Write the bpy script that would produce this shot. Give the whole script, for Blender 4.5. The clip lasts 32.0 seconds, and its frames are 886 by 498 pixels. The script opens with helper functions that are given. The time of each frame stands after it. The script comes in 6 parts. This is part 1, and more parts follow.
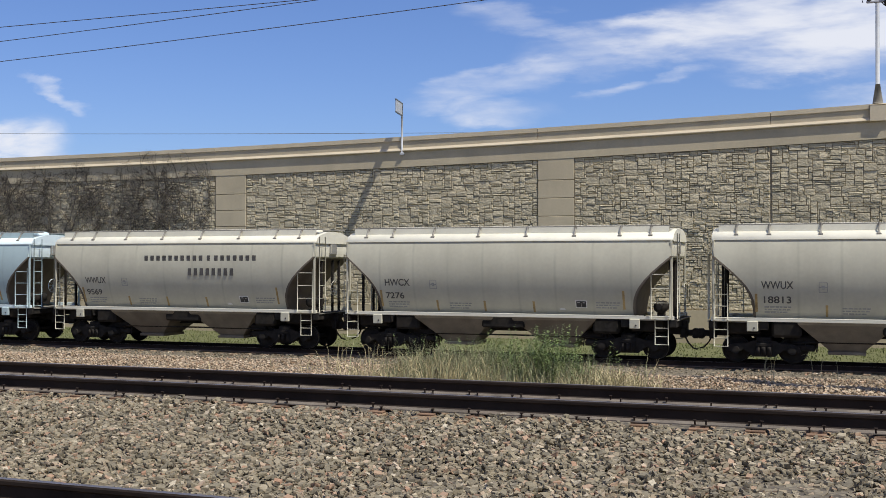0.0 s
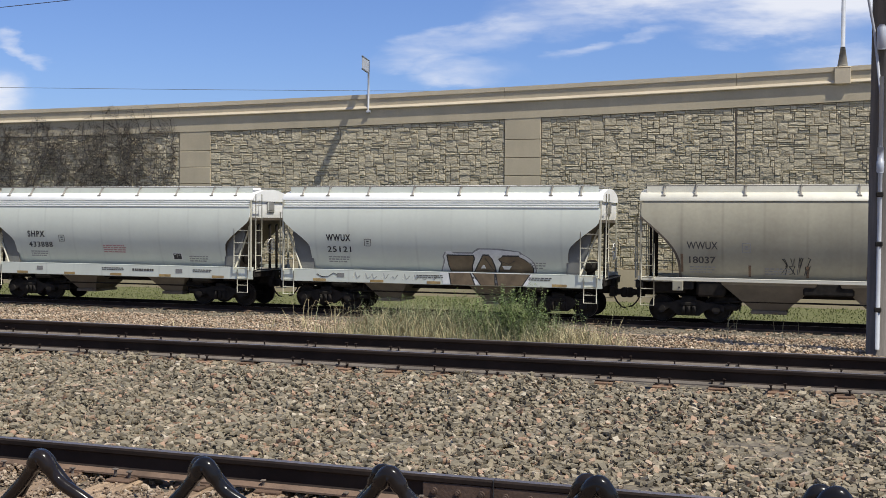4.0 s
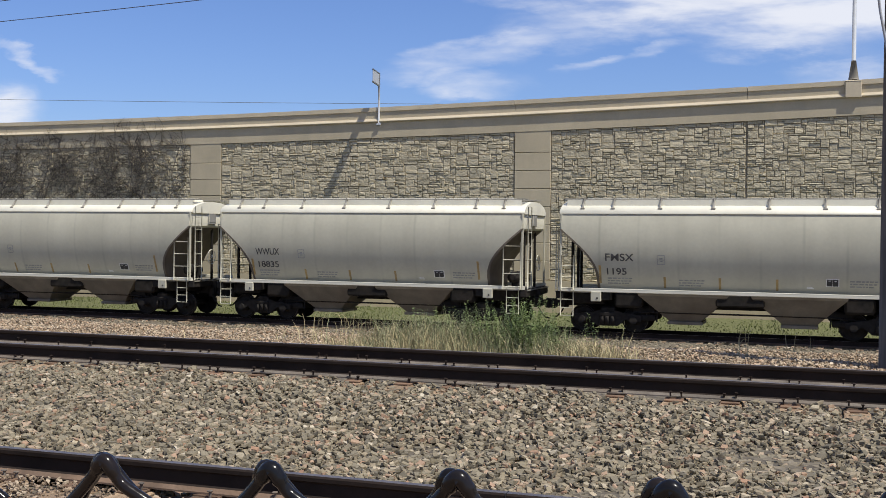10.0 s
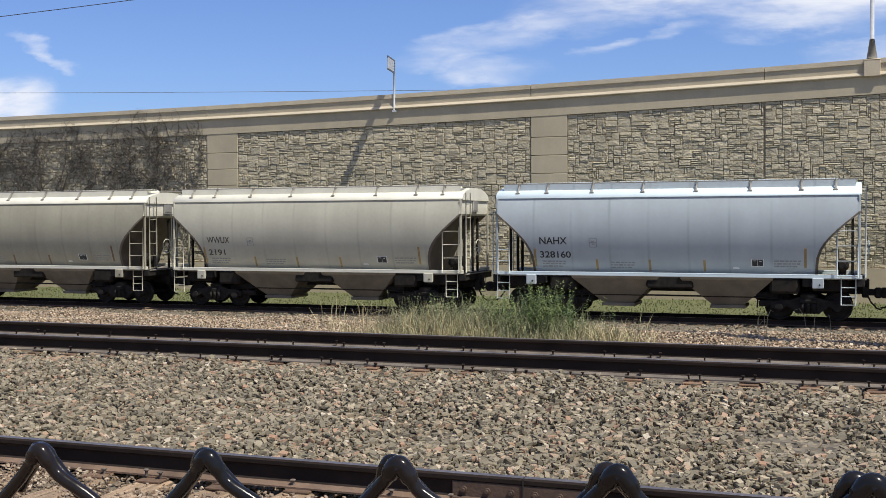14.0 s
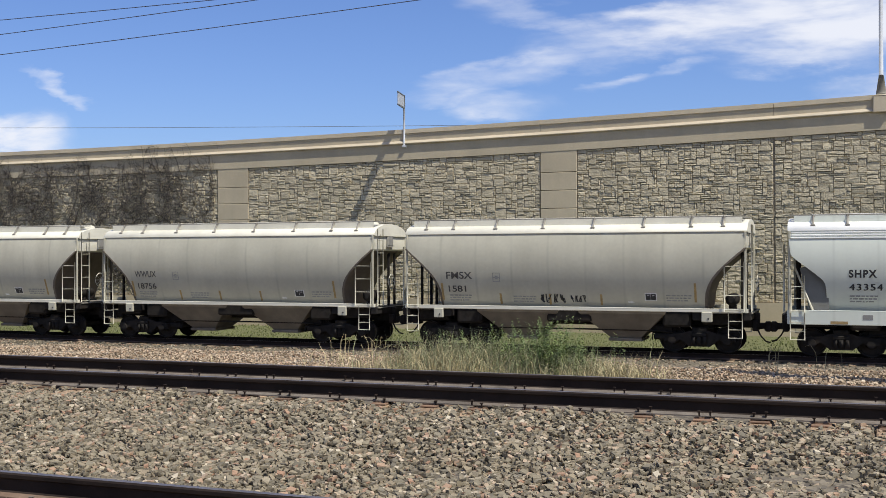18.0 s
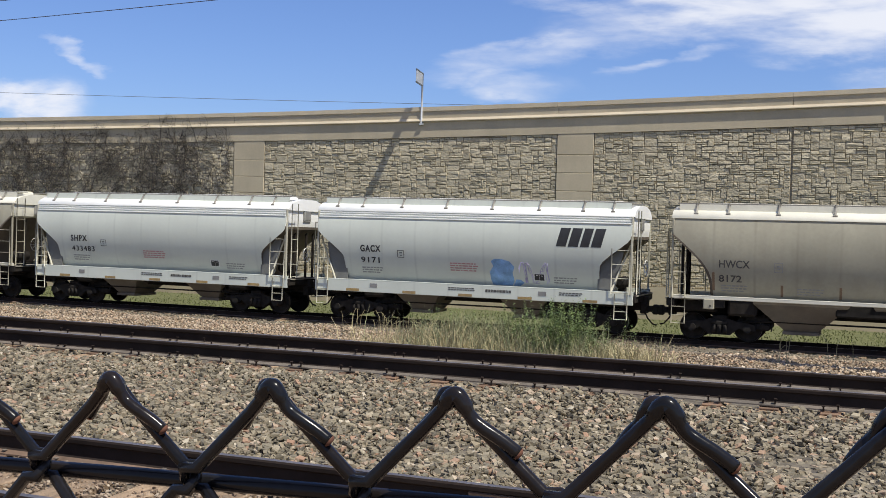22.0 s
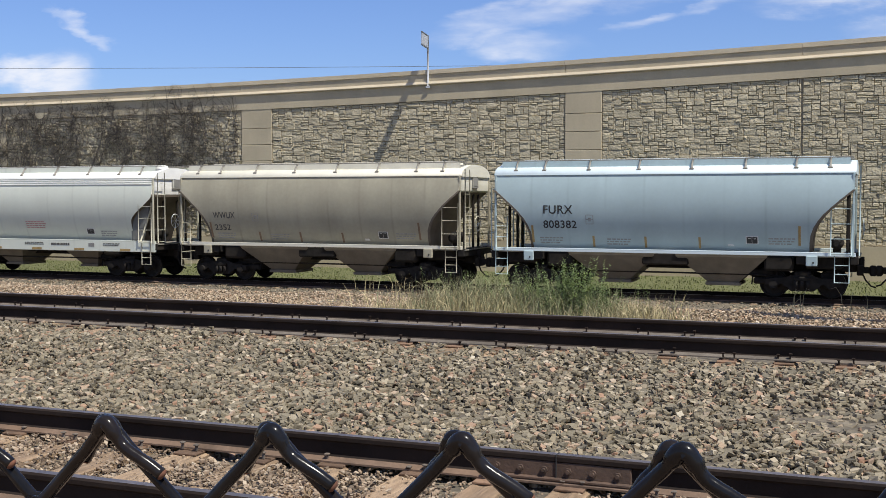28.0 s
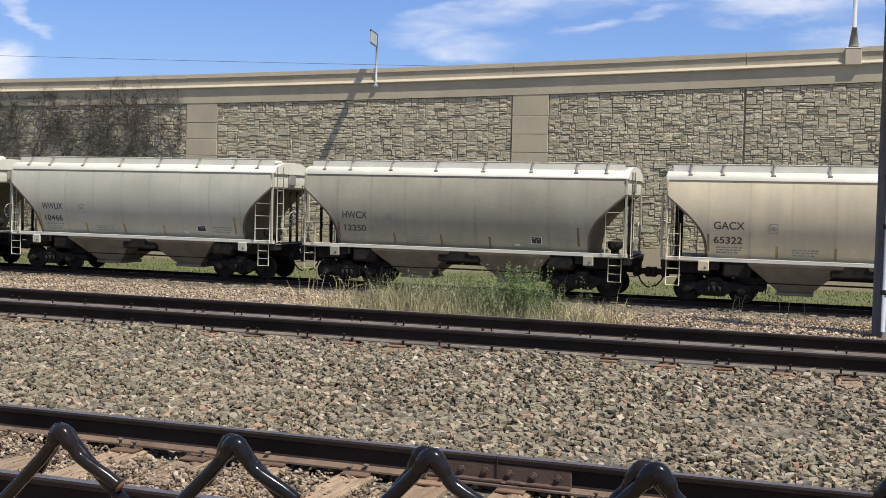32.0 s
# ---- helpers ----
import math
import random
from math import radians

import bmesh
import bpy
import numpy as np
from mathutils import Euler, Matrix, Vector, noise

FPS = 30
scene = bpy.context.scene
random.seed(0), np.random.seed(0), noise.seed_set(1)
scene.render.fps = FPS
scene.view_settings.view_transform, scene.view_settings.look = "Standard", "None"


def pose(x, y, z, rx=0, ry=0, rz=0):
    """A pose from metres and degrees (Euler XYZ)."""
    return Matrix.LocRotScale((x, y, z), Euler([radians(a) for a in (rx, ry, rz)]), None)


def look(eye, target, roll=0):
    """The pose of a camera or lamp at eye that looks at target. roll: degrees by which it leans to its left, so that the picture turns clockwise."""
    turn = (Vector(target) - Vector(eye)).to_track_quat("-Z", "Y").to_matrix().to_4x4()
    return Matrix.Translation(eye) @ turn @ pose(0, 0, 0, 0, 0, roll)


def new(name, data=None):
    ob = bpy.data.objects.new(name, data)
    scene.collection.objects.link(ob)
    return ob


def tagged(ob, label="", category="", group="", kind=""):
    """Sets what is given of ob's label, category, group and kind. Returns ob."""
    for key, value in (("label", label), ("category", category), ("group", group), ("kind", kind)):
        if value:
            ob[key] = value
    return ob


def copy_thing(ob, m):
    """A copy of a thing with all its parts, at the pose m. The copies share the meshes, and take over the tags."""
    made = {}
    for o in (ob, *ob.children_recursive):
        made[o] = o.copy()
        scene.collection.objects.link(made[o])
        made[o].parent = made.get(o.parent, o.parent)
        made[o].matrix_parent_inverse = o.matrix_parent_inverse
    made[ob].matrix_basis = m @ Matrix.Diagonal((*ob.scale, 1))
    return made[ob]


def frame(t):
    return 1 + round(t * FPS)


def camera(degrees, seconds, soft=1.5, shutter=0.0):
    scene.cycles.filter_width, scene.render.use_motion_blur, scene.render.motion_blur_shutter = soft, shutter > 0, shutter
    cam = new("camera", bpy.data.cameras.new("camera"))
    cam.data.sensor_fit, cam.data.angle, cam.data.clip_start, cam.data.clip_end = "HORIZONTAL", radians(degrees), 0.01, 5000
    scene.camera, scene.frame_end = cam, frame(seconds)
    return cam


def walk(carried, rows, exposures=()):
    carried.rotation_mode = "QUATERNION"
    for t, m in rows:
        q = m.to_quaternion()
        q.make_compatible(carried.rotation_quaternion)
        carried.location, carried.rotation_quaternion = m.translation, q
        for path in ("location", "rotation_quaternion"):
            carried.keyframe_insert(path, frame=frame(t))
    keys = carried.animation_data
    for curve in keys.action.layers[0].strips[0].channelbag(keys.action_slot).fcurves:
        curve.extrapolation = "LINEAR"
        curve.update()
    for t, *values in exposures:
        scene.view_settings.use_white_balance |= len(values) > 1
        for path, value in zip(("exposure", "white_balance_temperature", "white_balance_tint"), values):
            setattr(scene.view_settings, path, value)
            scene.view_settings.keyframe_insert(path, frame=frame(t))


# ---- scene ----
cam = camera(43.8, 32.0, soft=0.74)
# seconds, x, y, z, pitch, roll, yaw of the hand-held camera behind the fence
walk(cam, [(t, pose(x, y, z, 90 + p, r, w)) for t, x, y, z, p, r, w in [
    (0, 0.024, -0.0232, 1.5942, 0.62, 0, 20.5),
    (0.5, 0.024, -0.0232, 1.5922, 0.53, -0.48, 19.97),
    (1, 0.024, -0.0232, 1.5882, -0.44, -0.3, 19.77),
    (1.5, 0.024, -0.0232, 1.5852, -1, -0.9, 19.75),
    (2, 0.0213, -0.031, 1.5832, -1.49, -1.12, 19.77),
    (2.5, 0.0059, -0.0131, 1.5807, -2.45, -0.72, 19.44),
    (3, 0.0002, -0.0056, 1.5788, -2.85, -0.44, 19.07),
    (3.5, 0.0028, -0.0083, 1.5791, -1.88, -0.48, 18.58),
    (5.5, 0.0054, 0.0263, 1.5687, -1.06, 0.15, 19.83),
    (6, 0.007, 0.0203, 1.5699, -0.91, 0.01, 20.19),
    (6.5, -0.0029, 0.0117, 1.5704, -0.7, -0.11, 20.38),
    (7, -0.0025, -0.0027, 1.5756, 0.53, -0.46, 19.72),
    (7.5, -0.0062, -0.005, 1.5813, 1.22, -0.69, 19.26),
    (8, -0.0099, -0.0074, 1.582, 1.03, -0.41, 19.22),
    (8.5, -0.0135, -0.0097, 1.5817, 0.97, -0.33, 19.19),
    (9, -0.0172, -0.012, 1.5784, 0.64, -0.71, 19.43),
    (9.5, -0.0208, -0.0143, 1.5741, -0.49, -0.89, 19.33),
    (10, -0.0145, -0.0113, 1.5746, -0.83, -0.58, 19.21),
    (10.5, -0.0171, -0.0074, 1.5675, -1.22, -0.64, 19.47),
    (11, -0.0089, -0.0079, 1.5688, -1.5, 0.14, 19.85),
    (11.5, 0.002, -0.006, 1.5732, -1.56, 0.67, 19.85),
    (12, 0.0006, -0.0003, 1.5714, -1.73, 0.63, 20.22),
    (12.5, 0.0021, 0.0028, 1.5727, -1.7, 0.82, 20.59),
    (13, 0.0053, 0.011, 1.573, -1.73, 0.61, 20.29),
    (13.5, 0.0035, 0.0149, 1.5709, -1.72, 0.42, 20.03),
    (15.5, 0.0054, 0.018, 1.57, -0.84, -0.42, 20.74),
    (16, 0.0059, 0.0188, 1.5698, -1.27, 0.29, 20.16),
    (16.5, 0.0063, 0.0196, 1.5696, -1.06, 0.7, 20.08),
    (17, 0.0068, 0.0204, 1.5723, -0.29, 0.77, 20.04),
    (17.5, 0.0072, 0.0212, 1.5761, 0.22, 0.4, 20.26),
    (18, 0.0077, 0.022, 1.5779, 0.26, 0.19, 20.64),
    (18.5, 0.0082, 0.0228, 1.5777, 0.44, 0.29, 20.87),
    (19, 0.0086, 0.0236, 1.5764, 0.74, 0.33, 20.85),
    (19.5, 0.0091, 0.0244, 1.5742, 0.83, 0.59, 20.73),
    (20, 0.0096, 0.0251, 1.568, 0.56, 0.88, 20.63),
    (20.5, 0.0179, 0.0245, 1.5697, -1.08, -0.22, 20.5),
    (21, 0.0149, -0.0006, 1.5509, -1.3, -2.25, 20.45),
    (21.5, 0.0094, -0.0069, 1.5492, -0.8, -2.41, 20.52),
    (22, -0.0011, -0.0075, 1.5463, -0.81, -1.69, 21.32),
    (22.5, -0.0003, -0.0018, 1.5431, -0.81, -1.28, 21.67),
    (23, 0, -0, 1.54, -1.25, -1.35, 21.61),
    (23.5, -0.003, 0.0003, 1.5405, -1.24, -1.48, 21.42),
    (24, -0.0033, -0.0054, 1.5447, -1.01, -1.45, 21.04),
    (24.5, 0.0041, -0.0046, 1.5551, -1.04, -1.21, 20.12),
    (25, -0.0013, 0.0001, 1.5607, -1.12, -1.03, 19.96),
    (25.5, -0.0054, 0.0028, 1.5617, -0.82, -0.88, 20.14),
    (26, -0.0033, -0.0028, 1.5691, -0.53, -0.33, 20.11),
    (26.5, -0.0029, 0.0025, 1.5684, -1.36, -0.08, 20.61),
    (28.5, -0.008, 0.0169, 1.5713, -3.03, 0.08, 21.95),
    (29, -0.0133, 0.0287, 1.5686, -3.67, 0.18, 21.82),
    (29.5, -0.0206, 0.0413, 1.562, -4.59, -0.05, 21.21),
    (30, -0.0195, 0.0319, 1.5651, -4.37, -0.58, 20.45),
    (30.5, -0.0187, 0.0114, 1.5734, -3.4, -1.09, 20.12),
    (31, -0.0219, 0.0104, 1.5751, -2.97, -1.14, 20.08),
    (31.5, -0.0206, 0.0087, 1.5749, -2.95, -1.36, 19.6),
    (32, -0.0162, 0.0131, 1.575, -2.76, -1.31, 19.02),
]], exposures=[(0, -0.04), (1, -0.08), (3, 0.0), (9, -0.02), (12, 0.06), (26.5, 0.03), (28.5, 0.08), (29, 0.1), (29.5, 0.22), (30, 0.34), (30.5, 0.2), (31, 0.07), (32, 0.13)])

# ---- light ----
SUN = Vector((0.47, -0.215, 0.87)).normalized()
sun = bpy.data.lights.new("sun", "SUN")
sun.energy, sun.angle, sun.color = 5.2, radians(0.53), (1.0, 0.95, 0.845)
sun_ob = new("sun", sun)
sun_ob.matrix_world = look(SUN * 50, (0, 0, 0))

world = bpy.data.worlds.new("world")
scene.world = world
world.use_nodes = True


def sky_world():
    nt = world.node_tree
    nt.nodes.clear()
    N, K = nt.nodes.new, nt.links.new
    out, bg = N("ShaderNodeOutputWorld"), N("ShaderNodeBackground")
    sky = N("ShaderNodeTexSky")
    sky.sky_type, sky.sun_disc = "NISHITA", False
    sky.sun_elevation = math.asin(SUN.z)
    sky.sun_rotation = math.atan2(SUN.x, SUN.y)
    sky.air_density, sky.dust_density, sky.ozone_density = 1.0, 0.6, 2.0
    tc = N("ShaderNodeTexCoord")
    sep = N("ShaderNodeSeparateXYZ")
    K(tc.outputs["Generated"], sep.inputs[0])

    def mth(op, a, b=None, c=None):
        m = N("ShaderNodeMath")
        m.operation = op
        for i, v in enumerate((a, b, c)):
            if v is None:
                continue
            if isinstance(v, (int, float)):
                m.inputs[i].default_value = v
            else:
                K(v, m.inputs[i])
        return m.outputs[0]

    den = mth("MAXIMUM", sep.outputs[1], 0.05)
    u, v = mth("DIVIDE", sep.outputs[0], den), mth("DIVIDE", sep.outputs[2], den)

    def noise_tex(sx, sy, scale, detail, rough, dist, off=0.0):
        cmb = N("ShaderNodeCombineXYZ")
        K(mth("MULTIPLY", mth("ADD", u, mth("MULTIPLY", v, 0.5)), sx), cmb.inputs[0])
        K(mth("MULTIPLY", v, sy), cmb.inputs[1])
        cmb.inputs[2].default_value = off
        nz = N("ShaderNodeTexNoise")
        K(cmb.outputs[0], nz.inputs["Vector"])
        nz.inputs["Scale"].default_value = scale
        nz.inputs["Detail"].default_value = detail
        nz.inputs["Roughness"].default_value = rough
        nz.inputs["Distortion"].default_value = dist
        return nz.outputs["Fac"]

    def blob(cu, cv, ru, rv, shear=0.0):
        ru, rv = ru * 1.18, rv * 1.3
        du = mth("DIVIDE", mth("SUBTRACT", u, cu), ru)
        dv = mth("DIVIDE", mth("SUBTRACT", mth("SUBTRACT", v, cv), mth("MULTIPLY", mth("SUBTRACT", u, cu), shear)), rv)
        r2 = mth("ADD", mth("MULTIPLY", du, du), mth("MULTIPLY", dv, dv))
        return mth("MAXIMUM", mth("SUBTRACT", 1.0, r2), 0.0)

    # cirrus banks: where they lie, then their fibres; the outlines are torn by the same noise
    fibres = noise_tex(3.0, 14.0, 2.2, 7.0, 0.55, 0.3)
    soft = noise_tex(2.5, 7.0, 2.6, 5.0, 0.55, 0.3, 3.7)
    tear = noise_tex(5.0, 16.0, 1.6, 6.0, 0.6, 0.0, 8.1)
    u, v = (mth("ADD", u, mth("MULTIPLY", mth("SUBTRACT", soft, 0.5), 0.16)),
            mth("ADD", v, mth("MULTIPLY", mth("SUBTRACT", tear, 0.5), 0.055)))
    banks = [blob(*b) for b in CLOUDS]
    total = banks[0]
    for b in banks[1:]:
        total = mth("ADD", total, b)
    rag = mth("ADD", mth("MULTIPLY", mth("SUBTRACT", fibres, 0.5), 2.4), mth("MULTIPLY", mth("SUBTRACT", soft, 0.5), 1.2))
    amt = mth("MULTIPLY", total, mth("MAXIMUM", mth("ADD", rag, 0.70), 0.0))
    ramp = N("ShaderNodeMapRange")
    ramp.interpolation_type = "SMOOTHSTEP"
    K(amt, ramp.inputs[0])
    ramp.inputs[1].default_value, ramp.inputs[2].default_value = 0.0, 1.55
    ramp.inputs[3].default_value, ramp.inputs[4].default_value = 0.0, 0.92
    mix = N("ShaderNodeMix")
    mix.data_type = "RGBA"
    K(ramp.outputs[0], mix.inputs["Factor"])
    deep = N("ShaderNodeMix")
    deep.data_type, deep.blend_type = "RGBA", "MULTIPLY"
    deep.inputs["Factor"].default_value = 1.0
    K(sky.outputs[0], deep.inputs["A"])
    deep.inputs["B"].default_value = (0.755, 0.90, 1.305, 1)
    K(deep.outputs["Result"], mix.inputs["A"])
    mix.inputs["B"].default_value = (8.6, 8.8, 9.5, 1)
    # thin high veil, added unseen overhead and to the south, whitening the fill
    fill_veil_noise = N("ShaderNodeTexNoise")
    K(tc.outputs["Generated"], fill_veil_noise.inputs["Vector"])
    fill_veil_noise.inputs["Scale"].default_value, fill_veil_noise.inputs["Detail"].default_value = 1.6, 6.0
    south = N("ShaderNodeMapRange")
    south.interpolation_type = "SMOOTHSTEP"
    K(sep.outputs[1], south.inputs[0])
    south.inputs[1].default_value, south.inputs[2].default_value = 0.75, 0.1
    south.inputs[3].default_value, south.inputs[4].default_value = 0.0, 1.0
    fill_veil = N("ShaderNodeMix")
    fill_veil.data_type = "RGBA"
    K(mth("MULTIPLY", south.outputs[0], mth("MULTIPLY_ADD", fill_veil_noise.outputs["Fac"], 0.35, 0.12)), fill_veil.inputs["Factor"])
    K(mix.outputs["Result"], fill_veil.inputs["A"])
    fill_veil.inputs["B"].default_value = (4.0, 3.9, 3.9, 1)
    K(fill_veil.outputs["Result"], bg.inputs["Color"])
    bg.inputs["Strength"].default_value = 0.1
    K(bg.outputs[0], out.inputs[0])


# banks of cirrus as slopes right / up from straight ahead, their half sizes and lean
CLOUDS = [
    (-0.064, 0.199, 0.135, 0.034, -0.058), (-0.195, 0.198, 0.105, 0.021, 0.044), (0.006, 0.216, 0.110, 0.034, -0.064), (-0.073, 0.172, 0.080, 0.018, -0.048),
    (-0.342, 0.166, 0.085, 0.014, 0.195), (-0.228, 0.158, 0.036, 0.006, 0.106), (-0.324, 0.144, 0.045, 0.013, 0.06), (-0.153, 0.166, 0.036, 0.006, 0.107),
    (-0.88, 0.137, 0.080, 0.030, -0.03), (-0.90, 0.132, 0.075, 0.028, 0.0), (-0.824, 0.188, 0.060, 0.009, -0.373), (0.007, 0.139, 0.055, 0.012, 0.07), (-0.297, 0.226, 0.055, 0.014, -0.255),
    (0.30, 0.20, 0.30, 0.05, 0.1), (-1.5, 0.25, 0.5, 0.08, 0.1)]
sky_world()


# ---- materials ----
def material(name, base, rough=0.7, metal=0.0, vary=0.25, scale=8.0, fine=60.0, bump=0.15, dist=0.01, streak=0.0, dirt=None,
             dirt_amt=0.5, island=0.0, per_object=0.0, spec=0.5, stretch=(1, 1, 1), seam=0.0):
    """A surface with two scales of variation, optional dirt colour, vertical streaks, and change from piece to piece."""
    m = bpy.data.materials.new(name)
    m.use_nodes = True
    nt = m.node_tree
    N, K = nt.nodes.new, nt.links.new
    b = nt.nodes["Principled BSDF"]
    b.inputs["Roughness"].default_value, b.inputs["Metallic"].default_value = rough, metal
    b.inputs["Specular IOR Level"].default_value = spec
    tc, mp = N("ShaderNodeTexCoord"), N("ShaderNodeMapping")
    mp.inputs["Scale"].default_value = stretch
    K(tc.outputs["Object"], mp.inputs[0])
    info = N("ShaderNodeObjectInfo")
    shift = N("ShaderNodeVectorMath")
    shift.operation = "MULTIPLY_ADD"
    cmb = N("ShaderNodeCombineXYZ")
    for i in range(3):
        K(info.outputs["Random"], cmb.inputs[i])
    K(cmb.outputs[0], shift.inputs[0])
    shift.inputs[1].default_value = (37.0, 11.0, 23.0)
    K(mp.outputs[0], shift.inputs[2])

    def nz(s, detail=5.0, vec=None):
        n = N("ShaderNodeTexNoise")
        K(vec or shift.outputs[0], n.inputs["Vector"])
        n.inputs["Scale"].default_value, n.inputs["Detail"].default_value = s, detail
        return n.outputs["Fac"]

    def mixc(fac, a, bb, mode="MIX"):
        x = N("ShaderNodeMix")
        x.data_type, x.blend_type = "RGBA", mode
        for sock, val in (("Factor", fac), ("A", a), ("B", bb)):
            if isinstance(val, (int, float)):
                x.inputs[sock].default_value = val
            elif isinstance(val, tuple):
                x.inputs[sock].default_value = (*val[:3], 1)
            else:
                K(val, x.inputs[sock])
        return x.outputs["Result"]

    def rng(v, a, bb, c, d):
        r = N("ShaderNodeMapRange")
        K(v, r.inputs[0])
        for i, q in enumerate((a, bb, c, d)):
            r.inputs[i + 1].default_value = q
        return r.outputs[0]

    big, small = nz(scale), nz(fine)
    lo, hi = tuple(c * (1 - vary) for c in base), tuple(min(1, c * (1 + vary)) for c in base)
    col = mixc(rng(big, 0.3, 0.7, 0, 1), lo, hi)
    col = mixc(vary, col, mixc(rng(small, 0.3, 0.7, 0, 1), (0.55, 0.55, 0.55), (1.4, 1.4, 1.4)), "MULTIPLY")
    if streak:
        mp2 = N("ShaderNodeMapping")
        mp2.inputs["Scale"].default_value = (1.0, 1.0, 0.06)
        K(shift.outputs[0], mp2.inputs[0])
        s = nz(2.4, 6.0, mp2.outputs[0])
        s2 = nz(1.1, 3.0)
        f = N("ShaderNodeMath")
        f.operation = "MULTIPLY"
        K(rng(s, 0.38, 0.72, 0, 1), f.inputs[0])
        K(rng(s2, 0.3, 0.7, 0.35, 1), f.inputs[1])
        f2 = N("ShaderNodeMath")
        f2.operation = "MULTIPLY"
        K(f.outputs[0], f2.inputs[0])
        f2.inputs[1].default_value = streak
        col = mixc(f2.outputs[0], col, dirt or (0.12, 0.10, 0.08))
    elif dirt:
        s = nz(scale * 0.35, 6.0)
        col = mixc(rng(s, 0.45, 0.75, 0, dirt_amt), col, dirt)
    if seam:
        # weld seams between side sheets, grimed unevenly
        sp = N("ShaderNodeSeparateXYZ")
        K(tc.outputs["Object"], sp.inputs[0])
        v = sp.outputs[0]
        for op, q in (("MULTIPLY", 0.787), ("FRACT", 0.0), ("SUBTRACT", 0.5), ("ABSOLUTE", 0.0)):
            a = N("ShaderNodeMath")
            a.operation = op
            K(v, a.inputs[0])
            a.inputs[1].default_value = q
            v = a.outputs[0]
        f = N("ShaderNodeMath")
        f.operation = "MULTIPLY"
        K(rng(v, 0.004, 0.05, seam, 0), f.inputs[0])
        K(rng(nz(0.8, 3.0), 0.35, 0.65, 0.1, 1), f.inputs[1])
        col = mixc(f.outputs[0], col, tuple(c * 0.55 for c in base))
    if island or per_object:
        if island:
            g = N("ShaderNodeNewGeometry")
            rnd, amt = g.outputs["Random Per Island"], island
        else:
            rnd, amt = info.outputs["Random"], per_object
        col = mixc(1.0, col, mixc(rnd, (1 - amt,) * 3, (1 + amt,) * 3), "MULTIPLY")
    K(col, b.inputs["Base Color"])
    K(rng(small, 0.2, 0.8, max(0.02, rough - 0.08), min(1, rough + 0.1)), b.inputs["Roughness"])
    if bump:
        bp = N("ShaderNodeBump")
        bp.inputs["Strength"].default_value, bp.inputs["Distance"].default_value = bump, dist
        K(small, bp.inputs["Height"])
        K(bp.outputs[0], b.inputs["Normal"])
    return m


STONE_TONES = {
    "grey": [(0.0, (0.115, 0.100, 0.072)), (0.2, (0.185, 0.160, 0.112)), (0.42, (0.23, 0.195, 0.130)), (0.6, (0.265, 0.215, 0.145)),
             (0.72, (0.16, 0.138, 0.098)), (0.84, (0.385, 0.33, 0.235)), (0.93, (0.30, 0.175, 0.11)), (1.0, (0.46, 0.41, 0.31))],
    "tan": [(0.0, (0.18, 0.135, 0.088)), (0.3, (0.33, 0.255, 0.17)), (0.6, (0.42, 0.33, 0.225)), (0.85, (0.38, 0.25, 0.155)), (1.0, (0.60, 0.51, 0.38))],
    "dirty": [(0.0, (0.13, 0.098, 0.068)), (0.35, (0.25, 0.18, 0.122)), (0.7, (0.33, 0.25, 0.172)), (1.0, (0.42, 0.345, 0.255))]}


def stone_material(name, island, tone="grey"):
    """Crushed rock: grey-green to tan and pink from stone to stone."""
    m = bpy.data.materials.new(name)
    m.use_nodes = True
    nt = m.node_tree
    N, K = nt.nodes.new, nt.links.new
    b = nt.nodes["Principled BSDF"]
    b.inputs["Roughness"].default_value = 0.85
    if island:
        rnd = N("ShaderNodeNewGeometry").outputs["Random Per Island"]
    else:
        rnd = N("ShaderNodeObjectInfo").outputs["Random"]
    ramp = N("ShaderNodeValToRGB")
    K(rnd, ramp.inputs[0])
    e = ramp.color_ramp.elements
    stops = STONE_TONES[tone]
    e[0].position, e[0].color = stops[0][0], (*stops[0][1], 1)
    e[1].position, e[1].color = stops[-1][0], (*stops[-1][1], 1)
    for p, c in stops[1:-1]:
        q = e.new(p)
        q.color = (*c, 1)
    tc = N("ShaderNodeTexCoord")
    n = N("ShaderNodeTexNoise")
    K(tc.outputs["Object"], n.inputs["Vector"])
    n.inputs["Scale"].default_value, n.inputs["Detail"].default_value = 70, 4
    mx = N("ShaderNodeMix")
    mx.data_type, mx.blend_type = "RGBA", "OVERLAY"
    mx.inputs["Factor"].default_value = 0.35
    K(ramp.outputs[0], mx.inputs["A"])
    K(n.outputs["Fac"], mx.inputs["B"])
    K(mx.outputs["Result"], b.inputs["Base Color"])
    bp = N("ShaderNodeBump")
    bp.inputs["Strength"].default_value, bp.inputs["Distance"].default_value = 0.3, 0.01
    K(n.outputs["Fac"], bp.inputs["Height"])
    K(bp.outputs[0], b.inputs["Normal"])
    return m


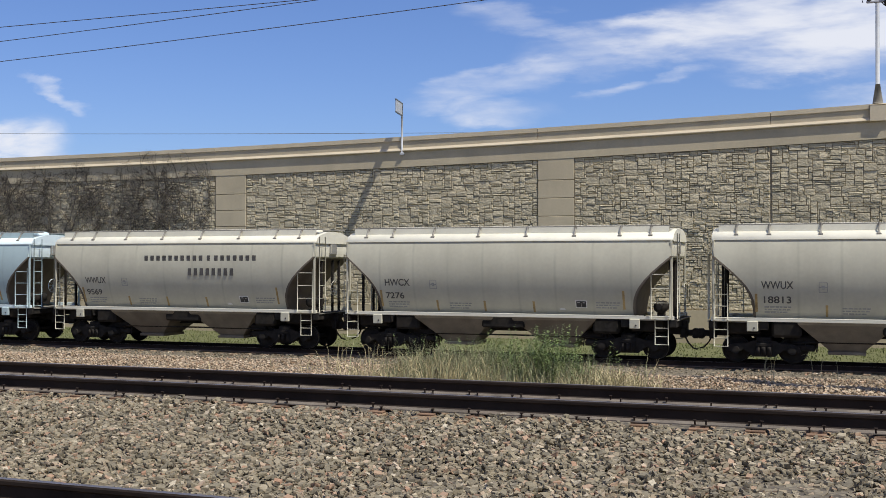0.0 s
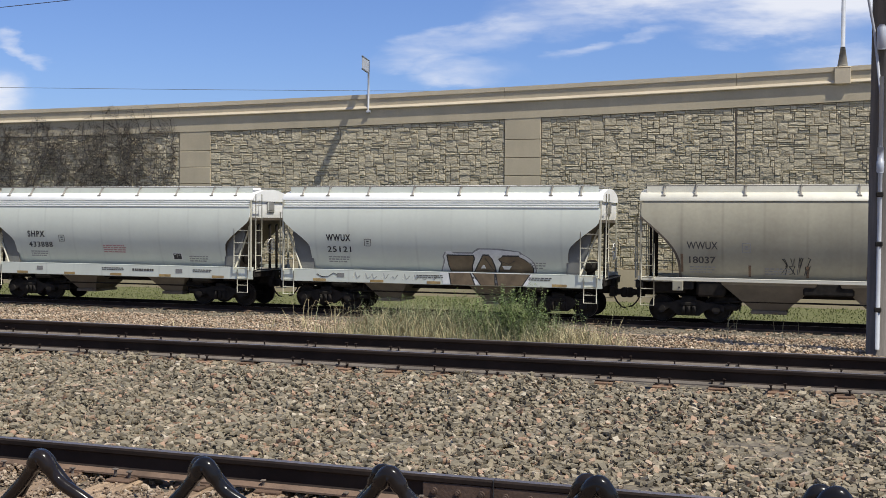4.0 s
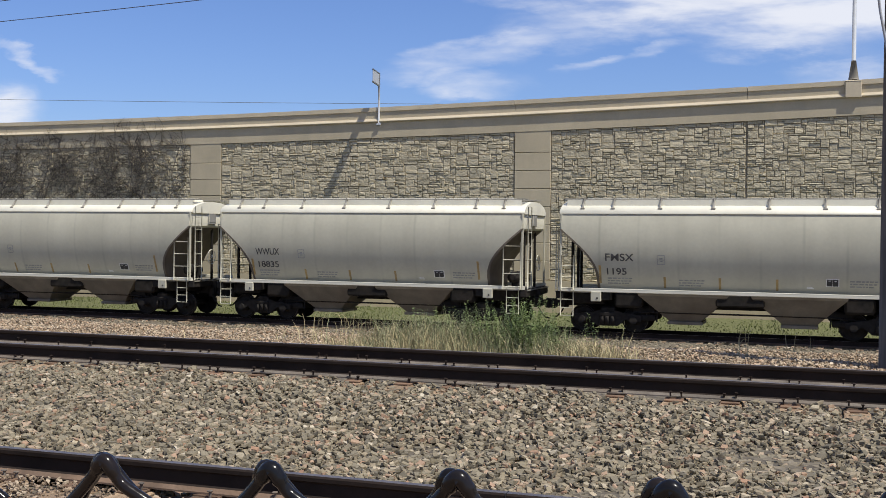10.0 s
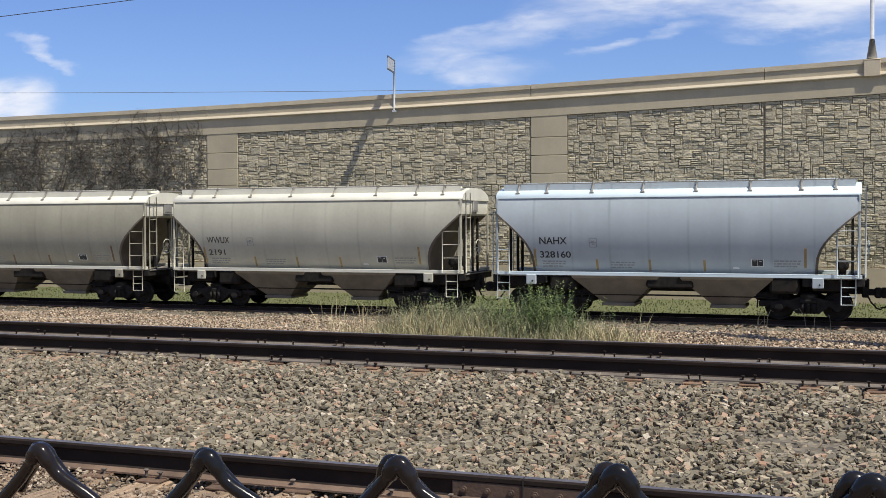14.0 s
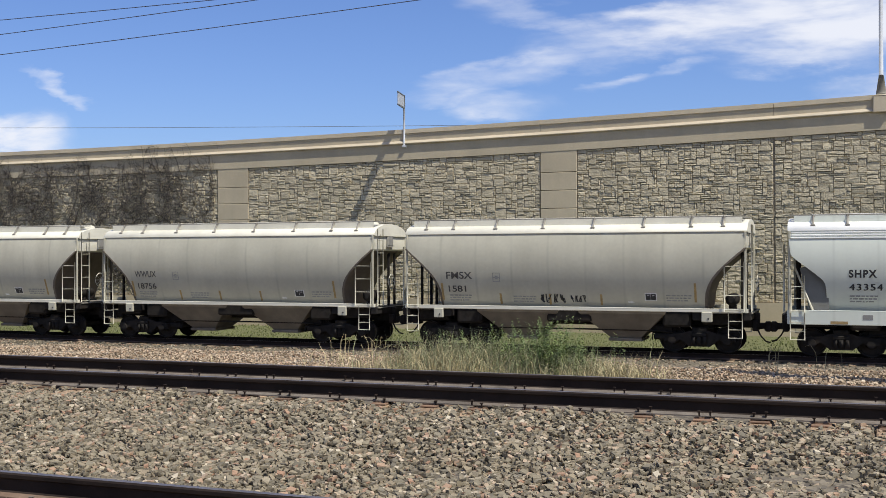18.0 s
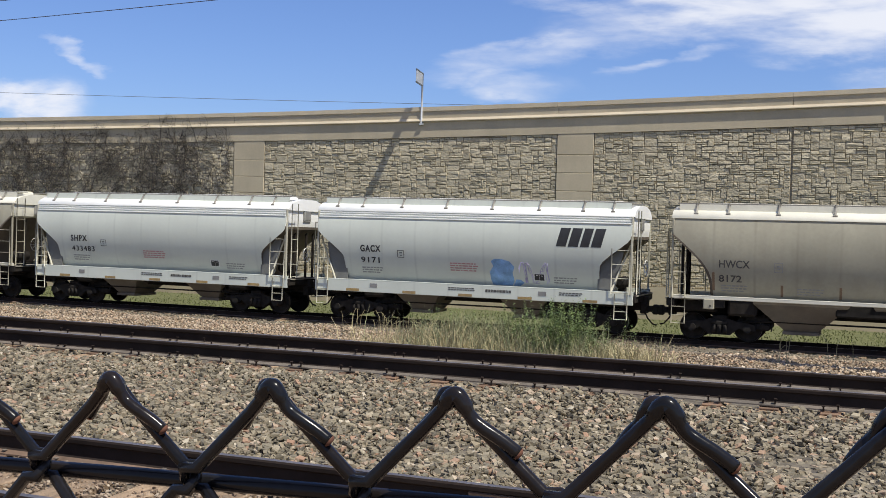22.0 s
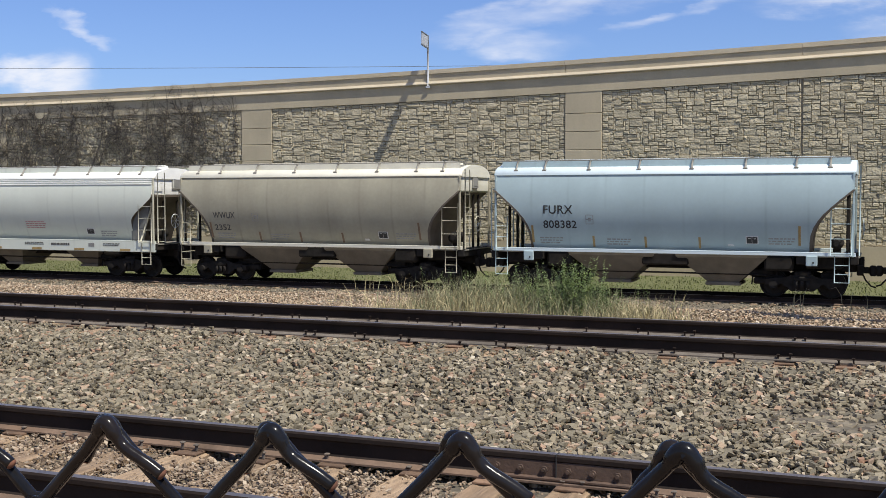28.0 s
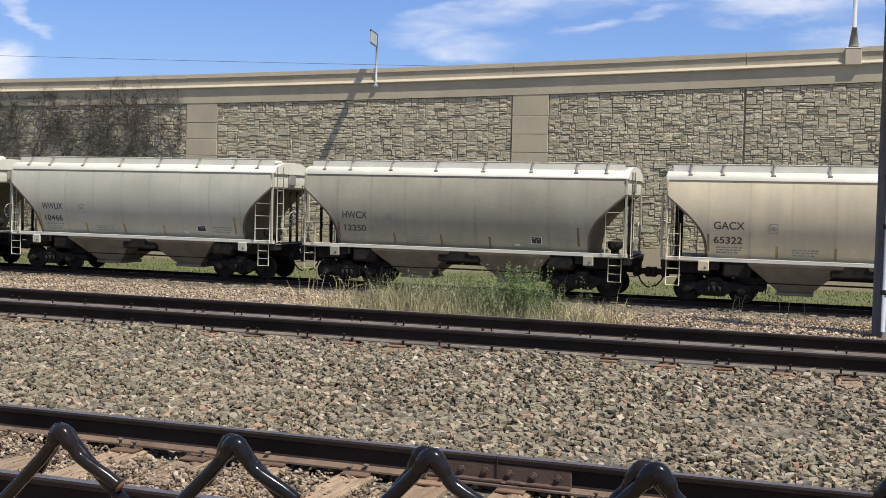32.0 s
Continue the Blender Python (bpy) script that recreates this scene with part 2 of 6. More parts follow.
GREY = material("aged grey car paint", (0.50, 0.48, 0.38), 0.55, 0, 0.09, 0.7, 9, 0.03, streak=0.24, dirt=(0.28, 0.25, 0.19), seam=0.4)
TAUPE = material("dusty taupe car paint", (0.375, 0.35, 0.262), 0.6, 0, 0.12, 0.7, 9, 0.03, streak=0.32, dirt=(0.21, 0.18, 0.13), seam=0.45)
WHITE = material("clean white car paint", (0.645, 0.675, 0.59), 0.42, 0, 0.04, 0.7, 9, 0.02, streak=0.14, dirt=(0.42, 0.42, 0.40), seam=0.25)
BLUE = material("pale blue-grey car paint", (0.43, 0.475, 0.49), 0.5, 0, 0.06, 0.7, 9, 0.03, streak=0.28, dirt=(0.30, 0.31, 0.32), seam=0.5)
SKYBLUE = material("light blue car paint", (0.395, 0.50, 0.52), 0.48, 0, 0.06, 0.7, 9, 0.03, streak=0.2, dirt=(0.27, 0.33, 0.34), seam=0.3)
CREAM = material("yellowed cream car paint", (0.66, 0.57, 0.39), 0.55, 0, 0.08, 0.7, 9, 0.03, streak=0.35, dirt=(0.32, 0.26, 0.18), seam=0.5)
PAINT = {"grey": GREY, "taupe": TAUPE, "white": WHITE, "blue": BLUE, "skyblue": SKYBLUE, "cream": CREAM}
# roofs lighter than the sides: sunlight on upward faces put into the paint
ROOF_GREY = material("roof paint lightened for sun", (0.69, 0.665, 0.555), 0.5, 0, 0.07, 1.5, 30, 0.04, streak=0.15, dirt=(0.4, 0.37, 0.3))
ROOF_WHITE = material("white roof paint lightened for sun", (0.83, 0.83, 0.79), 0.45, 0, 0.05, 1.5, 30, 0.03)
ROOF_BLUE = material("pale blue roof paint lightened for sun", (0.63, 0.73, 0.76), 0.45, 0, 0.05, 1.5, 30, 0.03)
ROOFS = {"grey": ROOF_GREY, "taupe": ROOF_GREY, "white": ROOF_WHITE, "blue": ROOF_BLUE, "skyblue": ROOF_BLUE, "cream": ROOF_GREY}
# the plate's dark grey carries the shading of its recess
RECESS = material("grey recessed end plate", (0.17, 0.17, 0.155), 0.7, 0, 0.15, 2, 30, 0.05)
RIB = material("grey rib line", (0.30, 0.32, 0.34), 0.6, 0, 0.1, 2, 40, 0.05)
RUBSTRIP = material("dark eave paint", (0.24, 0.235, 0.22), 0.6, 0, 0.15, 2, 40, 0.05)
# the dark tone holds the sheets' shade besides some brown grime
SLOPE = material("brown slope sheet, grime plus shade", (0.13, 0.105, 0.08), 0.8, 0, 0.2, 2.0, 25, 0.08, dirt=(0.07, 0.055, 0.04), dirt_amt=0.7)
HOPPER = material("dust-stained hopper steel", (0.205, 0.18, 0.14), 0.75, 0, 0.2, 2.0, 25, 0.08, dirt=(0.13, 0.10, 0.075), dirt_amt=0.8)
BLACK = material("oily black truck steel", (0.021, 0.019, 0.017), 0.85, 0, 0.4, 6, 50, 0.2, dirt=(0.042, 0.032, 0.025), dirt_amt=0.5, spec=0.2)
TREAD = material("worn wheel steel", (0.10, 0.09, 0.085), 0.45, 0.7, 0.3, 8, 50, 0.1)
GRATE = material("weathered walkway grating", (0.25, 0.235, 0.20), 0.7, 0.0, 0.2, 6, 60, 0.2)
YELLOW = material("faded yellow reflector", (0.38, 0.26, 0.10), 0.6, 0, 0.3, 5, 40, 0.05, dirt=(0.25, 0.18, 0.1), dirt_amt=0.7)
RUSTY = material("rust-brown reflector", (0.20, 0.13, 0.08), 0.7, 0, 0.3, 5, 40, 0.05)
INK = material("black stencil paint", (0.03, 0.03, 0.032), 0.6, 0, 0.2, 6, 60, 0.02)
FADED_INK = material("faded black stencil paint", (0.075, 0.07, 0.065), 0.65, 0, 0.35, 6, 60, 0.02)
PALE_INK = material("pale grey stencil", (0.28, 0.28, 0.27), 0.6, 0, 0.2, 6, 60, 0.02)
RED_INK = material("red stencil", (0.46, 0.25, 0.24), 0.6, 0, 0.2, 6, 60, 0.02)
WHITE_INK = material("white placard line", (0.75, 0.75, 0.72), 0.6, 0, 0.1, 6, 60, 0.02)
SPRAY_BLUE = material("blue spray paint", (0.24, 0.42, 0.66), 0.6, 0, 0.3, 3, 40, 0.02)
SPRAY_BROWN = material("brown spray paint", (0.17, 0.125, 0.075), 0.6, 0, 0.3, 3, 40, 0.02)
SPRAY_VIOLET = material("violet spray paint", (0.46, 0.42, 0.60), 0.6, 0, 0.3, 3, 40, 0.02)
RAIL = material("dark brown weathered rail", (0.026, 0.019, 0.016), 0.8, 0.0, 0.3, 3, 40, 0.2, dirt=(0.04, 0.029, 0.022), dirt_amt=0.5, spec=0.15)
RAILTOP = material("polished rail head", (0.20, 0.175, 0.165), 0.42, 0.6, 0.2, 5, 40, 0.05)
RUST_BROWN = material("brown rusted foot and splice", (0.145, 0.098, 0.07), 0.9, 0, 0.35, 4, 50, 0.3, dirt=(0.20, 0.125, 0.08), dirt_amt=0.6)
RUST = material("rusted rail foot", (0.135, 0.116, 0.098), 0.9, 0, 0.35, 4, 50, 0.3, dirt=(0.16, 0.12, 0.09), dirt_amt=0.6)
JOINT = material("dark brown splice steel", (0.085, 0.055, 0.04), 0.85, 0, 0.35, 4, 50, 0.3, dirt=(0.13, 0.075, 0.05), dirt_amt=0.6)
PLATE = material("orange-rusted tie plate", (0.18, 0.112, 0.072), 0.9, 0, 0.35, 6, 60, 0.3, per_object=0.25)
TIE = material("weathered grey-brown timber", (0.31, 0.22, 0.14), 0.9, 0, 0.35, 3, 40, 0.7, dirt=(0.20, 0.13, 0.08), dirt_amt=0.7,
               per_object=0.2, stretch=(9, 1.2, 9))
BALLAST = stone_material("crushed rock", True)
PEBBLES = stone_material("tan pebbles", True, "tan")
DIRTY_STONES = stone_material("rust-dusted pebbles", True, "dirty")
BALLAST_PIECE = stone_material("crushed rock piece", False)
WALLSTONE = material("split-face grey-tan stone", (0.515, 0.45, 0.315), 0.9, 0, 0.16, 2.2, 12, 0.85, 0.05, per_object=0.11)
WALLSTONE_REST = material("split-face grey-tan stone joined", (0.515, 0.45, 0.315), 0.9, 0, 0.16, 2.2, 12, 0.85, 0.05, island=0.11)
MORTAR = material("shadowed stone joint", (0.27, 0.23, 0.165), 0.95, 0, 0.2, 3, 20, 0.3)
CONCRETE = material("tan painted concrete", (0.50, 0.43, 0.30), 0.85, 0, 0.09, 0.7, 12, 0.1, streak=0.22, dirt=(0.28, 0.25, 0.19))
CAP = material("pale tan coping", (0.57, 0.49, 0.355), 0.85, 0, 0.09, 0.7, 12, 0.1, streak=0.18, dirt=(0.30, 0.27, 0.21))
GALV = material("dull galvanised steel", (0.40, 0.42, 0.45), 0.65, 0.0, 0.12, 3, 40, 0.05)
BRONZE = material("brown-grey base cone", (0.20, 0.185, 0.15), 0.65, 0.0, 0.15, 4, 40, 0.08)
WOODPOLE = material("dark weathered pole timber", (0.125, 0.112, 0.10), 0.9, 0, 0.3, 2, 30, 0.4, stretch=(8, 8, 0.6))
WIRE = material("dark line wire", (0.05, 0.05, 0.06), 0.6, 0, 0.1, 5, 40, 0.0)
VINYL = material("glossy black vinyl coating", (0.010, 0.010, 0.011), 0.19, 0, 0.3, 30, 250, 0.10, 0.001, dirt=(0.045, 0.026, 0.016), dirt_amt=0.3, spec=0.27)
GRASS = material("fresh green grass", (0.125, 0.145, 0.05), 0.8, 0, 0.3, 0.6, 4, 0.0, island=0.3)
STRAW = material("dry straw grass", (0.40, 0.34, 0.19), 0.85, 0, 0.25, 2, 9, 0.0, island=0.3)
WEED = material("leafy green weed", (0.155, 0.205, 0.065), 0.7, 0, 0.3, 2, 9, 0.0, island=0.45)
OLIVE = material("dusty olive weed", (0.245, 0.25, 0.135), 0.8, 0, 0.25, 2, 9, 0.0, island=0.35)
VINE = material("bare dark creeper stems", (0.075, 0.062, 0.05), 0.95, 0, 0.3, 3, 20, 0.2)
FAR_WIRE = material("grey weathered wire", (0.16, 0.17, 0.19), 0.6, 0, 0.1, 5, 40, 0.0)
DARKGALV = material("tarnished steel frame", (0.13, 0.14, 0.15), 0.6, 0.0, 0.12, 3, 40, 0.05)
CUT_WIRE = material("rusted cut wire end", (0.13, 0.055, 0.032), 0.85, 0, 0.3, 60, 300, 0.2, 0.001)
GREYBOX = material("pale grey cabinet paint", (0.42, 0.45, 0.50), 0.45, 0.1, 0.06, 1, 30, 0.03)


def ground_material():
    """Gravel by the rails, dirt near the fence, grass in front of the wall, blended by place."""
    m = bpy.data.materials.new("gravel, dirt and grass ground")
    m.use_nodes = True
    nt = m.node_tree
    N, K = nt.nodes.new, nt.links.new
    b = nt.nodes["Principled BSDF"]
    b.inputs["Roughness"].default_value = 0.95
    tc = N("ShaderNodeTexCoord")
    sep = N("ShaderNodeSeparateXYZ")
    K(tc.outputs["Object"], sep.inputs[0])
    n1, n2, vo = N("ShaderNodeTexNoise"), N("ShaderNodeTexNoise"), N("ShaderNodeTexVoronoi")
    for n, s in ((n1, 0.5), (n2, 9.0)):
        K(tc.outputs["Object"], n.inputs["Vector"])
        n.inputs["Scale"].default_value, n.inputs["Detail"].default_value = s, 8
    K(tc.outputs["Object"], vo.inputs["Vector"])
    vo.inputs["Scale"].default_value = 16

    def ramp(v, stops):
        r = N("ShaderNodeValToRGB")
        K(v, r.inputs[0])
        e = r.color_ramp.elements
        e[0].position, e[0].color = stops[0][0], (*stops[0][1], 1)
        e[1].position, e[1].color = stops[-1][0], (*stops[-1][1], 1)
        for p, c in stops[1:-1]:
            e.new(p).color = (*c, 1)
        return r.outputs[0]

    stones = ramp(vo.outputs["Color"], [(0.0, (0.06, 0.05, 0.04)), (0.5, (0.13, 0.11, 0.08)), (1.0, (0.25, 0.21, 0.15))])
    dirt = ramp(n2.outputs["Fac"], [(0.3, (0.17, 0.115, 0.075)), (0.7, (0.33, 0.24, 0.165))])
    turf = ramp(n2.outputs["Fac"], [(0.3, (0.07, 0.08, 0.028)), (0.7, (0.145, 0.15, 0.065))])

    def mixc(f, a, c):
        x = N("ShaderNodeMix")
        x.data_type = "RGBA"
        K(f, x.inputs["Factor"])
        K(a, x.inputs["A"])
        K(c, x.inputs["B"])
        return x.outputs["Result"]

    def step(lo, hi):
        r = N("ShaderNodeMapRange")
        a = N("ShaderNodeMath")
        a.operation = "MULTIPLY_ADD"
        K(n1.outputs["Fac"], a.inputs[0])
        a.inputs[1].default_value = 0.8
        K(sep.outputs[1], a.inputs[2])
        K(a.outputs[0], r.inputs[0])
        r.inputs[1].default_value, r.inputs[2].default_value = lo, hi
        return r.outputs[0]

    col = mixc(step(5.9, 6.5), mixc(step(3.4, 4.2), dirt, mixc(n1.outputs["Fac"], dirt, stones)), stones)
    col = mixc(step(38.8, 39.6), col, turf)
    K(col, b.inputs["Base Color"])
    bp = N("ShaderNodeBump")
    bp.inputs["Strength"].default_value, bp.inputs["Distance"].default_value = 0.6, 0.03
    K(vo.outputs["Distance"], bp.inputs["Height"])
    K(bp.outputs[0], b.inputs["Normal"])
    return m


GROUND = ground_material()


# ---- building helpers ----
def to_mesh(name, bm, mat, smooth=False, sharp=0):
    me = bpy.data.meshes.new(name)
    bm.normal_update()
    bm.to_mesh(me)
    bm.free()
    for mm in (mat if isinstance(mat, (list, tuple)) else [mat]):
        me.materials.append(mm)
    if smooth:
        for p in me.polygons:
            p.use_smooth = True
    if sharp:
        me.set_sharp_from_angle(angle=radians(sharp))
    return me


def part(name, bm, mat, parent, label="", smooth=False):
    """One mesh object under a thing or a part; bm may also be a finished mesh."""
    me = bm if isinstance(bm, bpy.types.Mesh) else to_mesh(name, bm, mat, smooth)
    ob = new(name, me)
    ob.parent = parent
    if label:
        tagged(ob, label)
    return ob


def box(bm, lo, hi, bevel=0.0, mat=0, m=None):
    """A box between two corners, with an optional chamfer on all edges."""
    x0, y0, z0 = lo
    x1, y1, z1 = hi
    c = Matrix.Translation(((x0 + x1) / 2, (y0 + y1) / 2, (z0 + z1) / 2)) @ Matrix.Diagonal((x1 - x0, y1 - y0, z1 - z0, 1))
    r = bmesh.ops.create_cube(bm, size=1, matrix=(m @ c) if m else c)
    vs = r["verts"]
    fs = {f for v in vs for f in v.link_faces}
    if bevel:
        es = list({e for v in vs for e in v.link_edges})
        o = bmesh.ops.bevel(bm, geom=es, offset=bevel, segments=1, affect="EDGES")
        fs = {f for f in o["faces"]} | {f for f in fs if f.is_valid}
    for f in fs:
        f.material_index = mat


def tube(bm, pts, r, seg=6, mat=0, caps=True):
    """A round bar along points; r may be a list of radii."""
    pts = [Vector(p) for p in pts]
    n = len(pts)
    rs = r if isinstance(r, (list, tuple)) else [r] * n
    rings = []
    up = Vector((0, 0, 1))
    for i, p in enumerate(pts):
        d = (pts[min(i + 1, n - 1)] - pts[max(i - 1, 0)]).normalized()
        a = d.cross(up)
        if a.length < 1e-3:
            a = d.cross(Vector((0, 1, 0)))
        a.normalize()
        bb = a.cross(d)
        rings.append([bm.verts.new(p + (a * math.cos(t) + bb * math.sin(t)) * rs[i]) for t in (2 * math.pi * k / seg for k in range(seg))])
    for a, bb in zip(rings, rings[1:]):
        for k in range(seg):
            f = bm.faces.new((a[k], a[(k + 1) % seg], bb[(k + 1) % seg], bb[k]))
            f.material_index = mat
            f.smooth = True
    if caps:
        bm.faces.new(rings[0]).material_index = mat
        bm.faces.new(rings[-1][::-1]).material_index = mat


def grid(bm, rows, mat=0, closed=False, smooth=False):
    """Faces between rows of points."""
    vs = [[bm.verts.new(p) for p in r] for r in rows]
    for a, c in zip(vs, vs[1:]):
        n = len(a)
        for k in range(n if closed else n - 1):
            f = bm.faces.new((a[k], a[(k + 1) % n], c[(k + 1) % n], c[k]))
            f.material_index = mat
            f.smooth = smooth
    return vs


def empty(name, m=None):
    e = new(name)
    e.empty_display_size = 0.3
    if m:
        e.matrix_world = m
    return e

# ---- ground ----
def ground_z(y):
    prof = [(-3000, -0.6), (-2, -0.45), (1.2, -0.42), (3.0, -0.34), (4.1, -0.24), (7.2, -0.235), (8.4, -0.14), (9.8, -0.035), (13.2, -0.045),
            (16.2, -0.085), (17.0, -0.22), (21.0, -1.78), (33.0, -2.02), (35.0, -1.90), (39.4, -1.90), (41.0, -1.93), (45.9, -1.78), (60, -1.8), (3000, -1.8)]
    for (a, za), (c, zc) in zip(prof, prof[1:]):
        if a <= y <= c:
            return za + (zc - za) * (y - a) / (c - a)
    return -1.8


def build_ground():
    bm = bmesh.new()
    ys = [-3000, -300, -40, -8, -2, 0, 1.2, 2.2, 3.0, 3.6, 4.1, 5, 6, 7.2, 7.9, 8.6, 9.4, 10.2, 11.2, 12.3, 13.4, 14.4, 15.4, 16.0, 16.4, 17, 18.4, 21, 25,
          29, 33, 35, 37, 39.4, 41, 43.4, 45.9, 50, 60, 300, 3000]
    xs = [-3000, -600, -200, -80, *[-50 + i * 1.5 for i in range(47)], 60, 200, 600, 3000]
    rows = [[(x, y, ground_z(y) + (0.035 * noise.noise((x * 0.7, y * 0.9, 0)) if -60 < x < 30 and 0.5 < y < 46 else 0)) for y in ys] for x in xs]
    grid(bm, rows, smooth=True)
    bmesh.ops.recalc_face_normals(bm, faces=bm.faces)
    ob = new("ground", to_mesh("ground", bm, GROUND))
    if ob.data.polygons[0].normal.z < 0:
        ob.data.flip_normals()
    tagged(ob, "gravel and dirt ground sloping down to grass by the wall", "ground", kind="structure")
    return ob


ground = build_ground()

# ---- tracks ----
RAIL_PROFILE = [(-0.070, 0.0), (0.070, 0.0), (0.070, 0.012), (0.020, 0.032), (0.009, 0.045), (0.009, 0.125), (0.034, 0.140), (0.036, 0.165), (0.028, 0.178),
                (-0.028, 0.178), (-0.036, 0.165), (-0.034, 0.140), (-0.009, 0.125), (-0.009, 0.045), (-0.020, 0.032), (-0.070, 0.012)]


def rail_mesh(x0, x1, shiny, bend=None):
    bm = bmesh.new()
    n = max(1, int((x1 - x0) / 4)) if bend else 1
    rows = [[(x0 + (x1 - x0) * i / n, y, z - 0.178) for y, z in RAIL_PROFILE] for i in range(n + 1)]
    grid(bm, rows, closed=True)
    for f in bm.faces:
        zc = f.calc_center_median().z
        f.material_index = 1 if zc > -0.004 else (2 if zc < -0.15 else 0)
    bmesh.ops.recalc_face_normals(bm, faces=bm.faces)
    return to_mesh("rail", bm, [RAIL, RAILTOP, RUST_BROWN if shiny else RUST])


def spike_mesh(mat):
    bm = bmesh.new()
    box(bm, (-0.008, -0.008, -0.02), (0.008, 0.008, 0.022), 0.002)
    box(bm, (-0.016, -0.020, 0.020), (0.016, 0.014, 0.032), 0.004)
    return to_mesh("spike", bm, mat)


def plate_mesh(mat):
    bm = bmesh.new()
    box(bm, (-0.09, -0.17, 0.0), (0.09, 0.17, 0.016), 0.004)
    box(bm, (-0.09, -0.084, 0.014), (0.09, -0.072, 0.026), 0.002)
    box(bm, (-0.09, 0.072, 0.014), (0.09, 0.084, 0.026), 0.002)
    return to_mesh("tie_plate", bm, mat)


def tie_mesh(seed):
    rnd = random.Random(seed)
    bm = bmesh.new()
    n = 14
    rows = []
    for i in range(n + 1):
        y = -1.3 + 2.6 * i / n
        j = lambda a: rnd.uniform(-a, a)
        rows.append([(-0.112 + j(0.005), y, -0.17), (-0.114 + j(0.006), y, -0.012 + j(0.004)), (-0.10 + j(0.008), y, j(0.004)), (-0.03, y, -0.004 + j(0.006)),
                     (0.03, y, j(0.005)), (0.10 + j(0.008), y, j(0.004)), (0.114 + j(0.006), y, -0.012 + j(0.004)), (0.112, y, -0.17)])
    vs = grid(bm, rows, closed=True)
    bm.faces.new(vs[0]), bm.faces.new(vs[-1][::-1])
    bmesh.ops.recalc_face_normals(bm, faces=bm.faces)
    return to_mesh("tie", bm, TIE)


SPIKES, TIEPLATES, TIES = [spike_mesh(RAIL), spike_mesh(RUST)], [plate_mesh(RAIL), plate_mesh(PLATE)], [tie_mesh(k) for k in range(5)]


def build_track(name, label, y_near, top, ties, span, shiny=True, plates=True):
    """Two rails of standard gauge on timber ties with rusted plates and spikes."""
    track = empty(name, pose(0, y_near + 0.7535, top))
    tagged(track, label, "railway track", kind="structure")
    me = rail_mesh(*span, shiny)
    for s in (-1, 1):
        r = part("rail", me, None, track)
        r.location = (0, s * 0.7535, 0.012 if s < 0 and not shiny else 0.0)
    rnd = random.Random(7)
    for x in ties:
        t = part("tie", TIES[rnd.randrange(5)], None, track)
        t.location = (x + rnd.uniform(-0.03, 0.03), rnd.uniform(-0.05, 0.05), -0.197)
        t.rotation_euler = (0, 0, rnd.uniform(-0.035, 0.035))
        if not plates:
            continue
        for s in (-1, 1):
            p = part("tie_plate", TIEPLATES[1], None, t)
            p.location = (rnd.uniform(-0.01, 0.01), s * 0.7535, 0.002)
            for dx, dy in ((-0.055, -0.088), (0.055, -0.09), (0.04, 0.088), (-0.05, 0.12)):
                if rnd.random() < 0.85:
                    k = part("spike", SPIKES[shiny], None, t)
                    k.location = (dx + rnd.uniform(-0.012, 0.012), s * 0.7535 + dy, 0.018 + (rnd.uniform(0, 0.03) if shiny else rnd.uniform(0.012, 0.062)))
                    k.rotation_euler = (rnd.uniform(-0.1, 0.1), rnd.uniform(-0.1, 0.1), 0 if dy < 0 else math.pi)
    return track


near_track = build_track("near_track", "dark rusted rails on weathered timber ties in dirty ballast", 4.93, 0.0,
                         [-8.6 + 0.53 * i for i in range(24)], (-300, 300))
middle_track = build_track("middle_track", "dark brown rails on ties buried in grey ballast", 10.75, 0.19,
                           [-14.6 + 0.55 * i for i in range(34)], (-400, 400), shiny=False)
far_track = build_track("far_track", "rails below the freight train in its shadow", 36.45, -1.67,
                        [-50 + 0.6 * i for i in range(100)], (-620, 620), plates=False)


def joint_bar(track):
    """The bolted splice on the far rail of the near track."""
    bm = bmesh.new()
    box(bm, (-0.46, -0.030, -0.142), (0.46, -0.010, -0.046), 0.006)
    box(bm, (-0.46, -0.062, -0.158), (0.46, -0.012, -0.138), 0.005)
    bar = part("joint_bar", bm, JOINT, track, "brown rusted splice bar")
    bar.location = (-1.83, 0.7535, 0)
    for i in range(6):
        bm = bmesh.new()
        x = -0.38 + 0.152 * i
        tube(bm, [(x, -0.026, -0.095), (x, -0.046, -0.095)], 0.021, 6 if i % 2 else 10)
        tube(bm, [(x, -0.046, -0.095), (x, -0.062, -0.095)], 0.012, 8)
        part("bolt", bm, JOINT, bar)
    bm = bmesh.new()
    box(bm, (-0.0025, -0.04, -0.18), (0.0025, 0.04, 0.0015))
    gap = part("rail_gap", bm, INK, track)
    gap.location = (-1.83, 0.7535, 0)


joint_bar(near_track)

